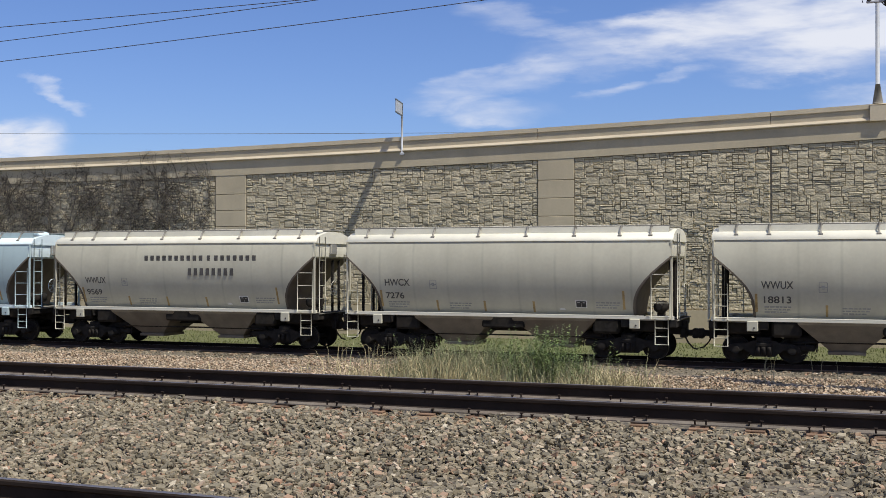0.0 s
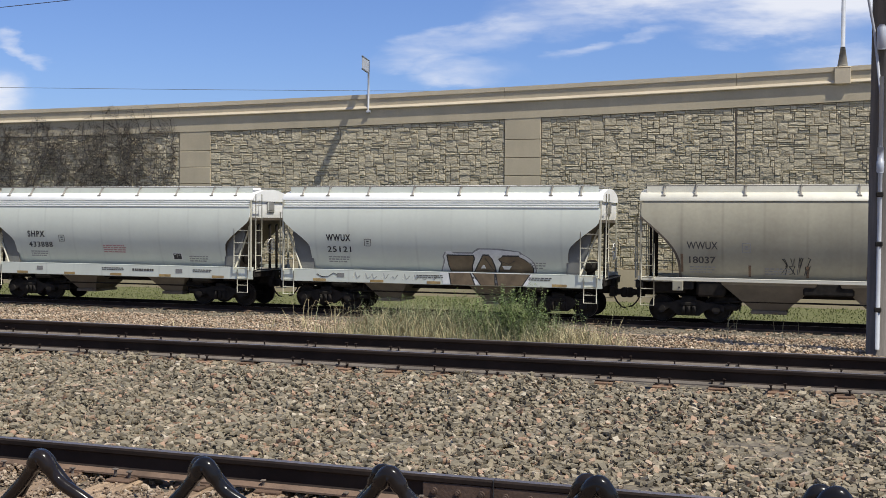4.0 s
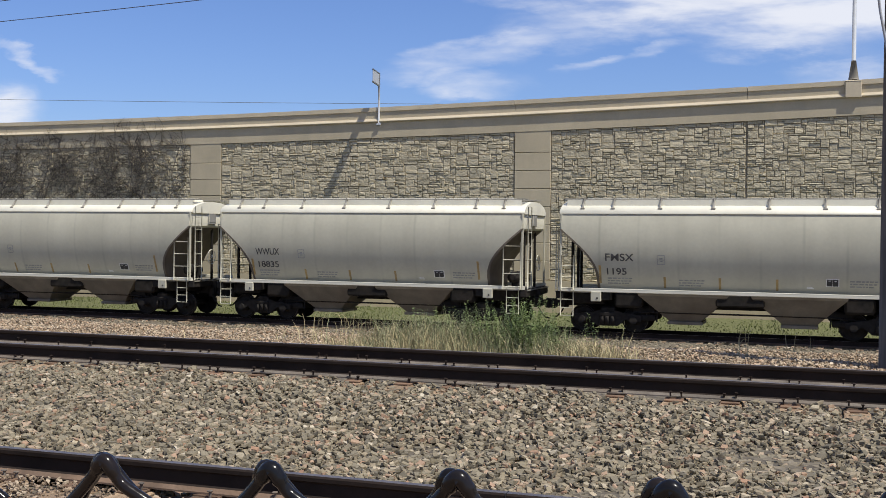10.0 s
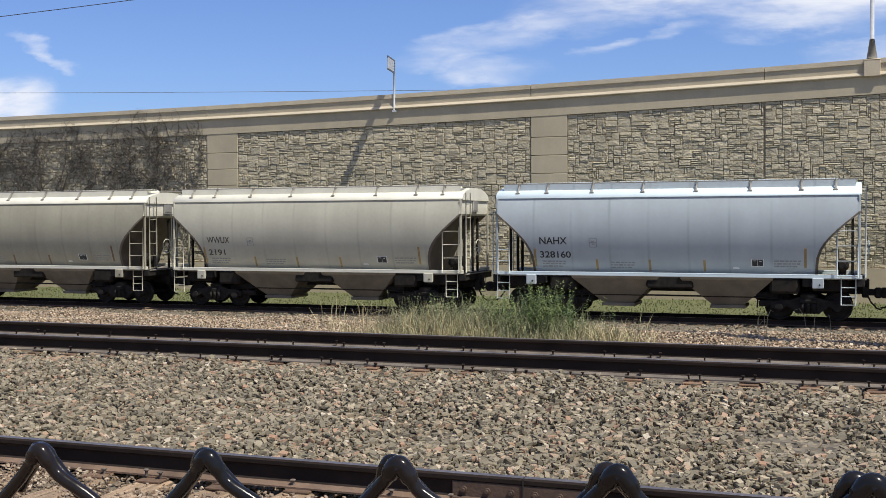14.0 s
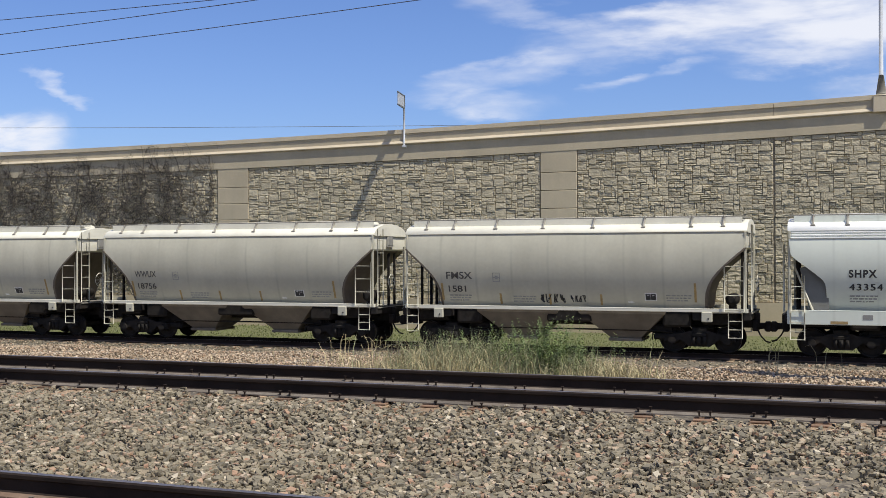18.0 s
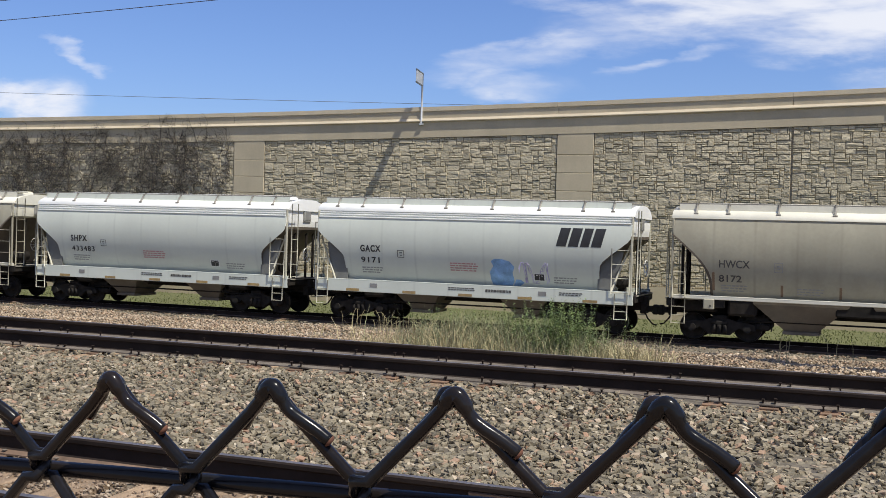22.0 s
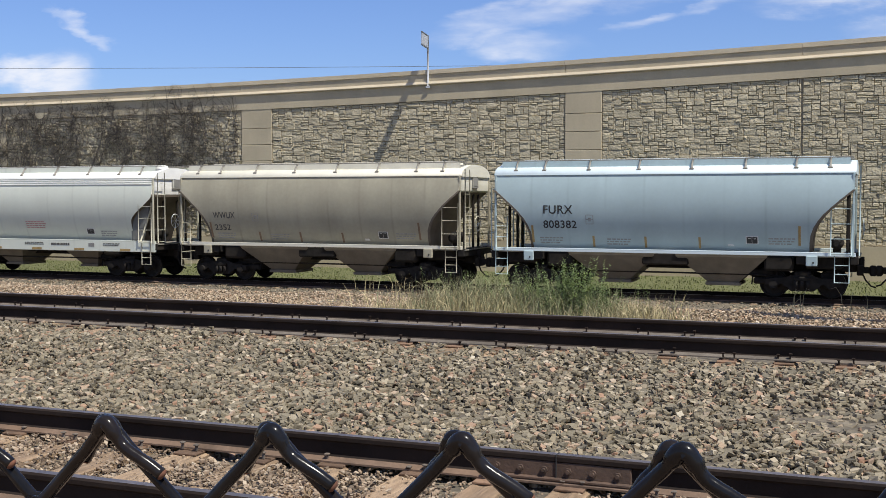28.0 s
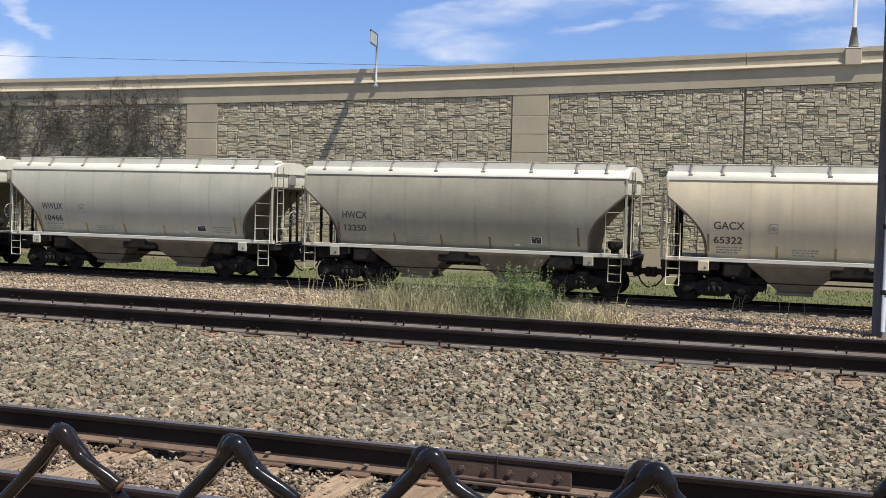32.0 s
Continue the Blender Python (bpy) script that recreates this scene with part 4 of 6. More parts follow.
def leaves(name, stems, mat, parent, seed, size):
    """Small leaves along upright stems."""
    rnd = random.Random(seed)
    v, f = [], []
    for x, y, z, h in stems:
        lx, ly = rnd.uniform(-0.25, 0.25) * h, rnd.uniform(-0.2, 0.2) * h
        n = int(h / 0.0115)
        for i in range(n):
            t = (i + rnd.random()) / n
            p = Vector((x + lx * t * t, y + ly * t * t, z + h * t))
            a = rnd.uniform(0, 6.283)
            s = size * rnd.uniform(0.5, 1.2) * (1.1 - 0.5 * t)
            d = Vector((math.cos(a), math.sin(a), rnd.uniform(-0.1, 0.7))).normalized()
            q = d.cross(Vector((0, 0, 1))).normalized() * s * 0.28
            b = len(v)
            v += [tuple(p), tuple(p + d * s * 0.5 + q), tuple(p + d * s), tuple(p + d * s * 0.5 - q)]
            f.append((b, b + 1, b + 2, b + 3))
        b = len(v)
        v += [(x - 0.004, y, z), (x + 0.004, y, z), (x + lx, y + ly, z + h)]
        f.append((b, b + 1, b + 2))
    me = bpy.data.meshes.new(name)
    me.from_pydata(v, [], f)
    me.materials.append(mat)
    o = new(name, me)
    o.parent = parent
    return tagged(o, kind="stuff")


def plants():
    rnd = random.Random(12)
    clump = empty("weed_clump", pose(0, 0, 0))
    tagged(clump, "clump of green weeds and dry straw grass on tan gravel", "weeds")

    def spot(cx, cy, sx, sy, k=1.0):
        x, y = rnd.gauss(cx, sx), rnd.gauss(cy, sy)
        y = max(12.45, y)
        return (x, y, ground_z(y) - 0.02, k)

    straw = [spot(-4.9, 13.35, 0.50, 0.35, rnd.uniform(0.4, 1.0)) for _ in range(2600)] + [spot(-2.75, 13.2, 0.30, 0.3, rnd.uniform(0.35, 0.8)) for _ in range(1500)]
    straw += [spot(-3.9, 13.0, 0.9, 0.25, rnd.uniform(0.25, 0.6)) for _ in range(1500)] + [spot(-6.4, 14.4, 0.8, 0.5, rnd.uniform(0.2, 0.45)) for _ in range(450)]
    blades("dry_grass", straw, STRAW, clump, 1, 0.26, 0.72, 0.0045, 0.8)
    olive = [spot(-4.8, 13.6, 0.5, 0.4, rnd.uniform(0.5, 1.0)) for _ in range(2600)] + [spot(-3.6, 13.4, 0.5, 0.3, rnd.uniform(0.4, 0.9)) for _ in range(1500)]
    blades("olive_grass", olive, OLIVE, clump, 2, 0.30, 0.80, 0.0045, 0.7)
    st = []
    for cx, cy, n, hm in ((-4.5, 13.7, 60, 0.50), (-3.95, 13.6, 120, 0.52), (-3.62, 13.6, 170, 0.58), (-3.4, 13.6, 60, 0.48), (-5.1, 13.7, 50, 0.48)):
        for _ in range(n):
            x, y, z, _k = spot(cx, cy, 0.24, 0.24)
            st.append((x, y, z, hm * rnd.uniform(0.55, 1.5)))
    leaves("leafy_weed", st, WEED, clump, 3, 0.052)
    st = [(*spot(-4.9, 13.6, 0.35, 0.25)[:3], rnd.uniform(0.3, 0.6)) for _ in range(110)]
    leaves("dusty_weed", st, OLIVE, clump, 4, 0.045)
    for cx, n in ((-1.15, 5), (-0.35, 3), (-6.9, 9), (-7.5, 6)):
        tuft = empty("straw_tuft", pose(cx, 15.4, 0))
        tagged(tuft, "few dry bent straw stalks rising from the gravel", "grass tuft")
        for _ in range(n):
            bm = bmesh.new()
            x, a, h = rnd.uniform(-0.2, 0.2), rnd.uniform(-1, 1), rnd.uniform(0.18, 0.36)
            tube(bm, [(x, 0, -0.05), (x + a * 0.06, 0, h * 0.7), (x + a * 0.18, 0, h), (x + a * 0.3, 0.02, h * 0.93)], [0.004, 0.0035, 0.003, 0.002], 4)
            part("stalk", bm, STRAW, tuft)
    lawn = empty("grass_strip", pose(0, 0, 0))
    tagged(lawn, "strip of green grass along the foot of the wall", "grass", kind="structure")
    sp = []
    for _ in range(16000):
        y = rnd.uniform(39.6, 45.8)
        x = rnd.uniform(-48, 9)
        sp.append((x, y, ground_z(y) - 0.02, rnd.uniform(0.6, 1.2) * (1 + 0.6 * noise.noise((x * 0.4, y * 0.4, 3)))))
    blades("grass", sp, GRASS, lawn, 6, 0.05, 0.13, 0.02, 0.6)


# ---- chain-link fence just below the camera ----
def fence():
    """Black vinyl-coated mesh: zigzag pickets hooked together, bent over in pairs at the top, a tension wire and posts."""
    pitch, rise, r = 0.0711, 0.0335, 0.0025
    fen = empty("chain_link_fence", pose(-0.2757, 0.3465, 1.4833, 0, -2.05, 0))
    tagged(fen, "black vinyl-coated chain-link fence with knuckled top", "fence")

    rows, hook, half = 56, 0.0016, 0.0044

    def picket(front):
        """One zigzag wire from the top down, on the side x > 0; front: its upper legs pass before its neighbour's."""
        path = []
        for j in range(1, rows):
            right = j % 2
            s = 1 if right else -1
            x, z, px = right * pitch / 2, -j * rise, (1 - right) * pitch / 2
            y = -0.0031 if front else 0.0031
            path += [Vector((px + (x - px) * 0.87, y * 0.8, z + rise * 0.13)), Vector((x + s * hook * 0.55, y, z + half)), Vector((x + s * hook * 1.35, 0, z)),
                     Vector((x + s * hook * 0.55, -y, z - half)), Vector((x - s * pitch * 0.065, -y * 0.8, z - rise * 0.13))]
        return path

    leg = Vector((pitch / 2, 0, -rise))
    n_up = Vector((rise, 0, pitch / 2)).normalized()
    along = lambda s, up, y: leg * s + n_up * up + Vector((0, y, 0))

    def laid_over(path, tail, swell):
        """The wire's top: bent over the peak in a tight eye and laid down along the other leg, its cut end rusted."""
        bm = bmesh.new()
        bend = []
        ends = [tail[0] * 2 - tail[1], *tail, tail[-1] * 2 - tail[-2]]
        for p0, p1, p2, p3 in zip(ends, ends[1:], ends[2:], ends[3:]):
            for k in range(4):
                t = k / 4
                bend.append(0.5 * (2 * p1 + (p2 - p0) * t + (2 * p0 - 5 * p1 + 4 * p2 - p3) * t * t + (3 * p1 - p0 - 3 * p2 + p3) * t ** 3))
        bend.append(tail[-1])
        radii = [r * (swell if 4 < i < 18 else 0.95) for i in range(len(bend))]
        tube(bm, bend[::-1] + path, radii[::-1] + [r] * len(path), 10)
        d = (bend[-1] - bend[-2]).normalized()
        tube(bm, [tail[-1] - d * 0.0008, tail[-1] + d * 0.0006, tail[-1] + d * 0.0013], [r * 0.93, r * 0.9, r * 0.5], 10, 1)
        bmesh.ops.recalc_face_normals(bm, faces=bm.faces)
        return bm

    # the right-hand wire turns over to the left and lies behind the left leg
    flip = lambda v: Vector((-v.x, v.y, v.z))
    tail = [Vector((0.0075, 0.0016, -0.0066)), Vector((0.0022, 0.0020, -0.0012)), Vector((-0.0004, 0.0014, 0.0018)), Vector((-0.0028, 0.0006, 0.0026)),
            Vector((-0.0048, 0.0014, 0.0000)), flip(along(0.19, 0.0018, 0.0030)), flip(along(0.28, 0.0016, 0.0034)), flip(along(0.40, 0.0004, 0.0038))]
    me = to_mesh("picket", laid_over(picket(False), tail, 1.14), [VINYL, CUT_WIRE], True)
    # its mirrored partner turns over to the right and winds down before the right leg
    tail = [Vector((-0.0080, -0.0020, -0.0070)), Vector((-0.0022, -0.0034, -0.0012)), Vector((0.0004, -0.0042, 0.0022)), Vector((0.0030, -0.0046, 0.0032)),
            Vector((0.0052, -0.0042, 0.0002)), along(0.19, 0.0020, -0.0030), along(0.28, 0.0024, -0.0027), along(0.37, 0.0032, -0.0020), along(0.47, 0.0039, -0.0010),
            along(0.57, 0.0042, 0.0)]
    mirrored = [Vector((-p.x, p.y, p.z)) for p in picket(True)]
    me2 = to_mesh("picket", laid_over(mirrored, tail, 1.22), [VINYL, CUT_WIRE], True)
    for i in range(-38, 40):
        p = part("picket", me, None, fen)
        p.location = (i * pitch, 0, 0)
        q = part("picket", me2, None, fen)
        q.location = (i * pitch, 0, 0)
    bm = bmesh.new()
    tube(bm, [(-2.8 + 0.2 * i, 0.008, -0.0375 + 0.001 * math.sin(i)) for i in range(29)], 0.0033, 8)
    part("tension_wire", bm, VINYL, fen)
    for x in (-2.1, 1.5):
        bm = bmesh.new()
        tube(bm, [(x, 0.04, -1.95), (x, 0.04, -0.02)], 0.03, 12)
        tube(bm, [(x, 0.04, -0.02), (x, 0.04, 0.0), (x, 0.04, 0.015)], [0.034, 0.03, 0.008], 12)
        part("post", bm, VINYL, fen)


# ---- covered hopper cars ----
TRACK_Y, RAIL_Z, PITCH = 37.2, -1.67, 12.8
FIRST = -30.44            # coupling ahead of the second car at the start
# metres gone by the train at each second
GONE = (0.0, 13.02, 26.07, 39.19, 52.37, 65.56, 78.79, 92.07, 105.38, 118.74, 132.14, 145.54, 159.0, 172.54, 186.14, 199.75, 213.42,
        227.19, 241.0, 254.76, 268.54, 282.38, 296.21, 309.9, 323.61, 337.43, 351.33, 365.34, 379.39, 393.42, 407.48, 421.6, 435.74)
# body outlines of half a car: height above the rail, end of the side sheet
OLD_END = [(1.42, 4.47), (1.75, 4.48), (2.0, 4.51), (2.25, 4.60), (2.45, 4.72), (2.65, 4.88), (2.9, 5.13), (3.15, 5.41), (3.36, 5.66), (3.42, 5.72), (3.6, 5.74), (3.93, 5.74)]
NEW_END = [(1.42, 4.66), (1.75, 4.66), (2.1, 4.67), (2.3, 4.70), (2.42, 4.78), (2.6, 4.98), (2.8, 5.24), (3.0, 5.50), (3.1, 5.62), (3.2, 5.70), (3.5, 5.74), (3.93, 5.74)]


def half_width(z):
    """How the side bulges and turns under."""
    t = (z - 3.05) / 1.63
    return 1.60 - (0.45 * t * t if t < 0 else 0.47 * t * t)


def body_mesh(ends, paint, top_paint):
    bm = bmesh.new()
    fine = []
    for (z0, x0), (z1, x1) in zip(ends, ends[1:]):
        n = max(1, round((z1 - z0) / 0.09))
        fine += [(z0 + (z1 - z0) * k / n, x0 + (x1 - x0) * k / n) for k in range(n)]
    ends = fine + [ends[-1]]
    cols = [-1.0, -0.93, -0.8, -0.6, -0.4, -0.2, 0.0, 0.2, 0.4, 0.6, 0.8, 0.93, 1.0]
    sides = []
    for s in (-1, 1):
        rows = []
        for z, x in ends:
            w = half_width(z)
            rows.append([(x * c, s * w, z) for c in cols])
        sides.append(grid(bm, rows, smooth=True))
    near, far = sides
    # shade is painted into the lower end faces, sunlight into the upper ones
    for k in (0, -1):
        for a in range(len(ends) - 1):
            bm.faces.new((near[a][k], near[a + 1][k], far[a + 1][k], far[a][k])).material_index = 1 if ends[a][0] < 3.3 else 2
    bm.faces.new([v for v in near[0]] + [v for v in far[0][::-1]])
    bmesh.ops.recalc_face_normals(bm, faces=bm.faces)
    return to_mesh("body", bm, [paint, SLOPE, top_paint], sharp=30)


def roof_mesh(paint):
    bm = bmesh.new()
    rows = []
    for x in (-5.80, -5.78, 0.0, 5.78, 5.80):
        k = 0.985 if abs(x) > 5.79 else 1.0
        rows.append([(x, y * k, z) for y, z in ((-1.42, 3.90), (-1.502, 3.93), (-1.497, 3.98), (-1.37, 4.11), (-1.15, 4.20), (-0.6, 4.32), (0, 4.35),
                                                  (0.6, 4.32), (1.15, 4.20), (1.37, 4.11), (1.497, 3.98), (1.502, 3.93), (1.42, 3.90))])
    vs = grid(bm, rows, closed=True)
    for f in bm.faces:
        f.smooth = abs(f.normal.x) < 0.5
    bm.faces.new(vs[0]), bm.faces.new(vs[-1][::-1])
    bmesh.ops.recalc_face_normals(bm, faces=bm.faces)
    return to_mesh("roof", bm, [paint], sharp=40)


def hopper_mesh(low, top_w, bot_w):
    """A discharge chute: a pyramid with a gate frame at its foot."""
    bm = bmesh.new()
    a, b = top_w / 2, bot_w / 2
    rows = [[(-a, -1.36, 1.40), (a, -1.36, 1.40), (a, 1.36, 1.40), (-a, 1.36, 1.40)],
            [(-a * 0.97, -1.34, 1.28), (a * 0.97, -1.34, 1.28), (a * 0.97, 1.34, 1.28), (-a * 0.97, 1.34, 1.28)],
            [(-b, -0.62, low + 0.1), (b, -0.62, low + 0.1), (b, 0.62, low + 0.1), (-b, 0.62, low + 0.1)]]
    vs = grid(bm, rows, closed=True)
    bm.faces.new(vs[-1])
    box(bm, (-b - 0.07, -0.70, low), (b + 0.07, 0.70, low + 0.10), 0.01)
    box(bm, (-0.15, -1.02, 0.90), (0.15, -0.86, 1.03), 0.02, 1)
    bmesh.ops.recalc_face_normals(bm, faces=bm.faces)
    return to_mesh("hopper", bm, [HOPPER, SLOPE])


def wheelset_mesh():
    bm = bmesh.new()
    prof = [(-0.80, 0.03), (-0.80, 0.16), (-0.74, 0.19), (-0.76, 0.36), (-0.815, 0.40), (-0.815, 0.425), (-0.71, 0.432), (-0.695, 0.455), (-0.68, 0.45), (-0.68, 0.37),
            (-0.72, 0.2), (-0.70, 0.10), (-0.6, 0.08)]
    prof = prof + [(-y, r) for y, r in prof[::-1]]
    n = 28
    rows = [[(r * math.cos(2 * math.pi * k / n), y, r * math.sin(2 * math.pi * k / n)) for k in range(n)] for y, r in prof]
    vs = grid(bm, rows, closed=True)
    bm.faces.new(vs[0]), bm.faces.new(vs[-1][::-1])
    for k in range(6):
        a = k * math.pi / 3
        box(bm, (0.10, -0.805, -0.012), (0.13, -0.797, 0.012), 0, 0, Matrix.Rotation(a, 4, "Y"))
    for f in bm.faces:
        c = f.calc_center_median()
        if 0.415 < math.hypot(c.x, c.z) < 0.435:
            f.material_index = 1
    bmesh.ops.recalc_face_normals(bm, faces=bm.faces)
    return to_mesh("wheelset", bm, [BLACK, TREAD])


def side_frame_mesh():
    """Cast truck side frame with spring nest and bearing housings."""
    bm = bmesh.new()
    out = [(-1.12, 0.40), (-1.10, 0.58), (-0.85, 0.64), (-0.55, 0.66), (-0.32, 0.74), (0.32, 0.74), (0.55, 0.66), (0.85, 0.64), (1.10, 0.58), (1.12, 0.40), (0.72, 0.40),
           (0.62, 0.47), (0.40, 0.30), (0.34, 0.24), (-0.34, 0.24), (-0.40, 0.30), (-0.62, 0.47), (-0.72, 0.40)]
    rows = [[(x, y, z) for x, z in out] for y in (-0.09, 0.09)]
    vs = grid(bm, rows, closed=True)
    bm.faces.new(vs[0]), bm.faces.new(vs[1][::-1])
    for x in (-0.18, 0.0, 0.18):
        tube(bm, [(x, -0.12, 0.30), (x, -0.12, 0.56)], 0.07, 8)
    for x in (-0.865, 0.865):
        tube(bm, [(x, -0.17, 0.44), (x, 0.1, 0.44)], 0.125, 10)
    box(bm, (-0.25, -0.16, 0.56), (0.25, 0.10, 0.68), 0.02)
    bmesh.ops.recalc_face_normals(bm, faces=bm.faces)
    return to_mesh("side_frame", bm, [BLACK])


def bolster_mesh():
    bm = bmesh.new()
    box(bm, (-0.24, -1.05, 0.55), (0.24, 1.05, 0.86), 0.04)
    box(bm, (-0.35, -0.5, 0.80), (0.35, 0.5, 1.2), 0.03)
    for s in (-1, 1):
        box(bm, (s * 0.38 - 0.06, -0.9, 0.30), (s * 0.38 + 0.06, 0.9, 0.42), 0.02)
    return to_mesh("bolster", bm, [BLACK])


WHEELSET, SIDE_FRAME, BOLSTER = wheelset_mesh(), side_frame_mesh(), bolster_mesh()
WHEELS = []


def ladder_mesh(width, z0, z1, along_y, mat, spacing=0.46):
    bm = bmesh.new()
    for s in (0, width):
        p = (0, s, 0) if along_y else (s, 0, 0)
        tube(bm, [(p[0], p[1], z0), (p[0], p[1], z1)], 0.019, 6)
    z = z0 + 0.05
    while z < z1:
        tube(bm, [(0, 0, z), (0, width, z) if along_y else (width, 0, z)], 0.013, 5)
        z += spacing
    return to_mesh("ladder", bm, [mat])


def shared(cache={}):
    return cache


def once(key, make):
    c = shared()
    if key not in c:
        c[key] = make()
    return c[key]


def hopper_car(style, paint):
    """One two-bay covered hopper, rail top at z = 0, its middle at x = 0, near side at negative y."""
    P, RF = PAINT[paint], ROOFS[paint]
    trim = GREY if style == "ribbed" else P
    new_style = style == "ribbed"
    car = empty("hopper_car")
    part("body", once(("body", style, paint), lambda: body_mesh(NEW_END if new_style else OLD_END, P, RF)), None, car)
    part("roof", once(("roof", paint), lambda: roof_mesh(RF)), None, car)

    # eave strip or ribs below the roof
    def eave(s):
        bm = bmesh.new()
        if new_style:
            for z in (3.872, 3.79, 3.705):
                y = half_width(z) + (0.012 if z < 3.75 else 0.004)
                box(bm, (-5.70, s * y - 0.022, z - 0.019), (5.70, s * y + 0.022, z + 0.019), 0.006)
        else:
            box(bm, (-5.72, s * 1.472 - 0.012, 3.875), (5.72, s * 1.472 + 0.012, 3.90), 0.005)
        return to_mesh("eave_rib", bm, [RF if new_style else P])

    for s in (-1, 1):
        part("eave_rib", once(("eave", style, paint, s), lambda: eave(s)), None, car)

    # side sills; plain cars take the sun-lightened roof paint
    def sill(s):
        bm = bmesh.new()
        lo = 1.04 if new_style else 1.365
        box(bm, (-5.82, s * 1.47 - 0.05, lo), (5.82, s * 1.47 + 0.05, 1.475), 0.012)
        box(bm, (-5.82, s * 1.47 - 0.052, 1.45), (5.82, s * 1.47 + 0.052, 1.485), 0.006)
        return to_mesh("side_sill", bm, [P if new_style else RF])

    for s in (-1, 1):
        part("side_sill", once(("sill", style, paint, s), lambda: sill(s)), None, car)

    # chutes
    low, tw, bw, at = (0.36, 2.1, 0.75, 1.95) if new_style else (0.33, 2.92, 0.98, 1.78)
    for s in (-1, 1):
        h = part("hopper", once(("hopper", style), lambda: hopper_mesh(low, tw, bw)), None, car, "dust-brown steel discharge chute")
        h.location = (s * at, 0, 0)

    # centre sill and end platforms
    def frame_bm():
        bm = bmesh.new()
        box(bm, (-6.05, -0.18, 0.82), (6.05, 0.18, 1.30), 0.02)
        for s in (-1, 1):
            box(bm, (s * 4.25 - 0.16, -1.46, 1.10), (s * 4.25 + 0.16, 1.46, 1.38), 0.02)
            box(bm, (s * 5.78 - 0.12, -1.5, 1.12), (s * 5.78 + 0.12, 1.5, 1.37), 0.02)
        return to_mesh("centre_sill", bm, [BLACK])

    part("centre_sill", once("centre", frame_bm), None, car)

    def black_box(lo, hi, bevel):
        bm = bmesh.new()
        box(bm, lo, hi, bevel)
        return to_mesh("shade_box", bm, [BLACK])

    def rigging():
        """Brake cylinder, levers, hangers hung between truck and chute, blocks added for shade."""
        bm = bmesh.new()
        box(bm, (-0.42, -0.55, 0.60), (0.42, 0.55, 1.0), 0.05)
        box(bm, (-0.30, -0.85, 0.42), (0.34, 0.85, 0.62), 0.04)
        tube(bm, [(-0.40, -0.70, 0.78), (0.30, -0.70, 0.78)], 0.13, 10)
        for x in (-0.35, 0.1, 0.38):
            tube(bm, [(x, -0.80, 0.40), (x + 0.06, -0.80, 1.05)], 0.025, 5)
        return to_mesh("brake_rigging", bm, [BLACK])

    def brake_rod():
        bm = bmesh.new()
        tube(bm, [(-4.2, -0.8, 0.62), (-2.6, -0.85, 0.72), (2.6, -0.85, 0.72), (4.2, -0.8, 0.62)], 0.03, 5)
        return to_mesh("brake_rod", bm, [BLACK])

    # black boxes added as the dark shade between chutes and trucks; brake rod
    part("cross_ridge", once("cross_box", lambda: black_box((-0.75, -1.30, 0.98), (0.75, 1.30, 1.38), 0.05)), None, car)
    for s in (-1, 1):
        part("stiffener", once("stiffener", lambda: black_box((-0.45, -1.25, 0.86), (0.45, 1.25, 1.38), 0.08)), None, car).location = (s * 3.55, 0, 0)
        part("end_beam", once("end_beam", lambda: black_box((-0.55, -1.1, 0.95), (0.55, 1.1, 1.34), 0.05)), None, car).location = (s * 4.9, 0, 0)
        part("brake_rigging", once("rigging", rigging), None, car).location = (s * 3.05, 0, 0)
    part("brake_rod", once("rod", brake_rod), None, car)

    def jack_plate():
        bm = bmesh.new()
        box(bm, (-0.17, -1.56, 1.06), (0.17, -1.46, 1.38), 0.02)
        tube(bm, [(0.05, -1.565, 1.17), (0.05, -1.575, 1.17)], 0.03, 8, 1)
        return to_mesh("jacking_pad", bm, [P, INK])

    for s in (() if new_style else (-1, 1)):
        part("jacking_pad", once(("jack", paint), jack_plate), None, car).location = (s * 4.55, 0, 0)

    def platform():
        bm = bmesh.new()
        box(bm, (-0.62, -1.45, 1.33), (0.62, 1.45, 1.365), 0.004)
        return to_mesh("end_platform", bm, [GRATE])

    for s in (-1, 1):
        part("end_platform", once("platform", platform), None, car).location = (s * 5.32, 0, 0)

    # end door panel high on each end
    def end_panel():
        bm = bmesh.new()
        box(bm, (-0.02, -0.28, 3.50), (0.02, 0.28, 4.20), 0.01)
        box(bm, (-0.03, -0.22, 3.56), (0.03, 0.22, 4.14), 0.01, 1)
        return to_mesh("end_panel", bm, [RUBSTRIP, P])

    for s in (-1, 1):
        part("end_panel", once(("endpanel", paint), end_panel), None, car).location = (s * 5.76, 0, 0)

    # posts at the corners and beside the slope sheets
    def post(z0, z1, r):
        bm = bmesh.new()
        box(bm, (-r, -r, z0), (r, r, z1), 0.008)
        return to_mesh("corner_post", bm, [trim])

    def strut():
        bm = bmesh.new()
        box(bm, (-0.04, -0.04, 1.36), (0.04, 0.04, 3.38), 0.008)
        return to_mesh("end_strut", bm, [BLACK])

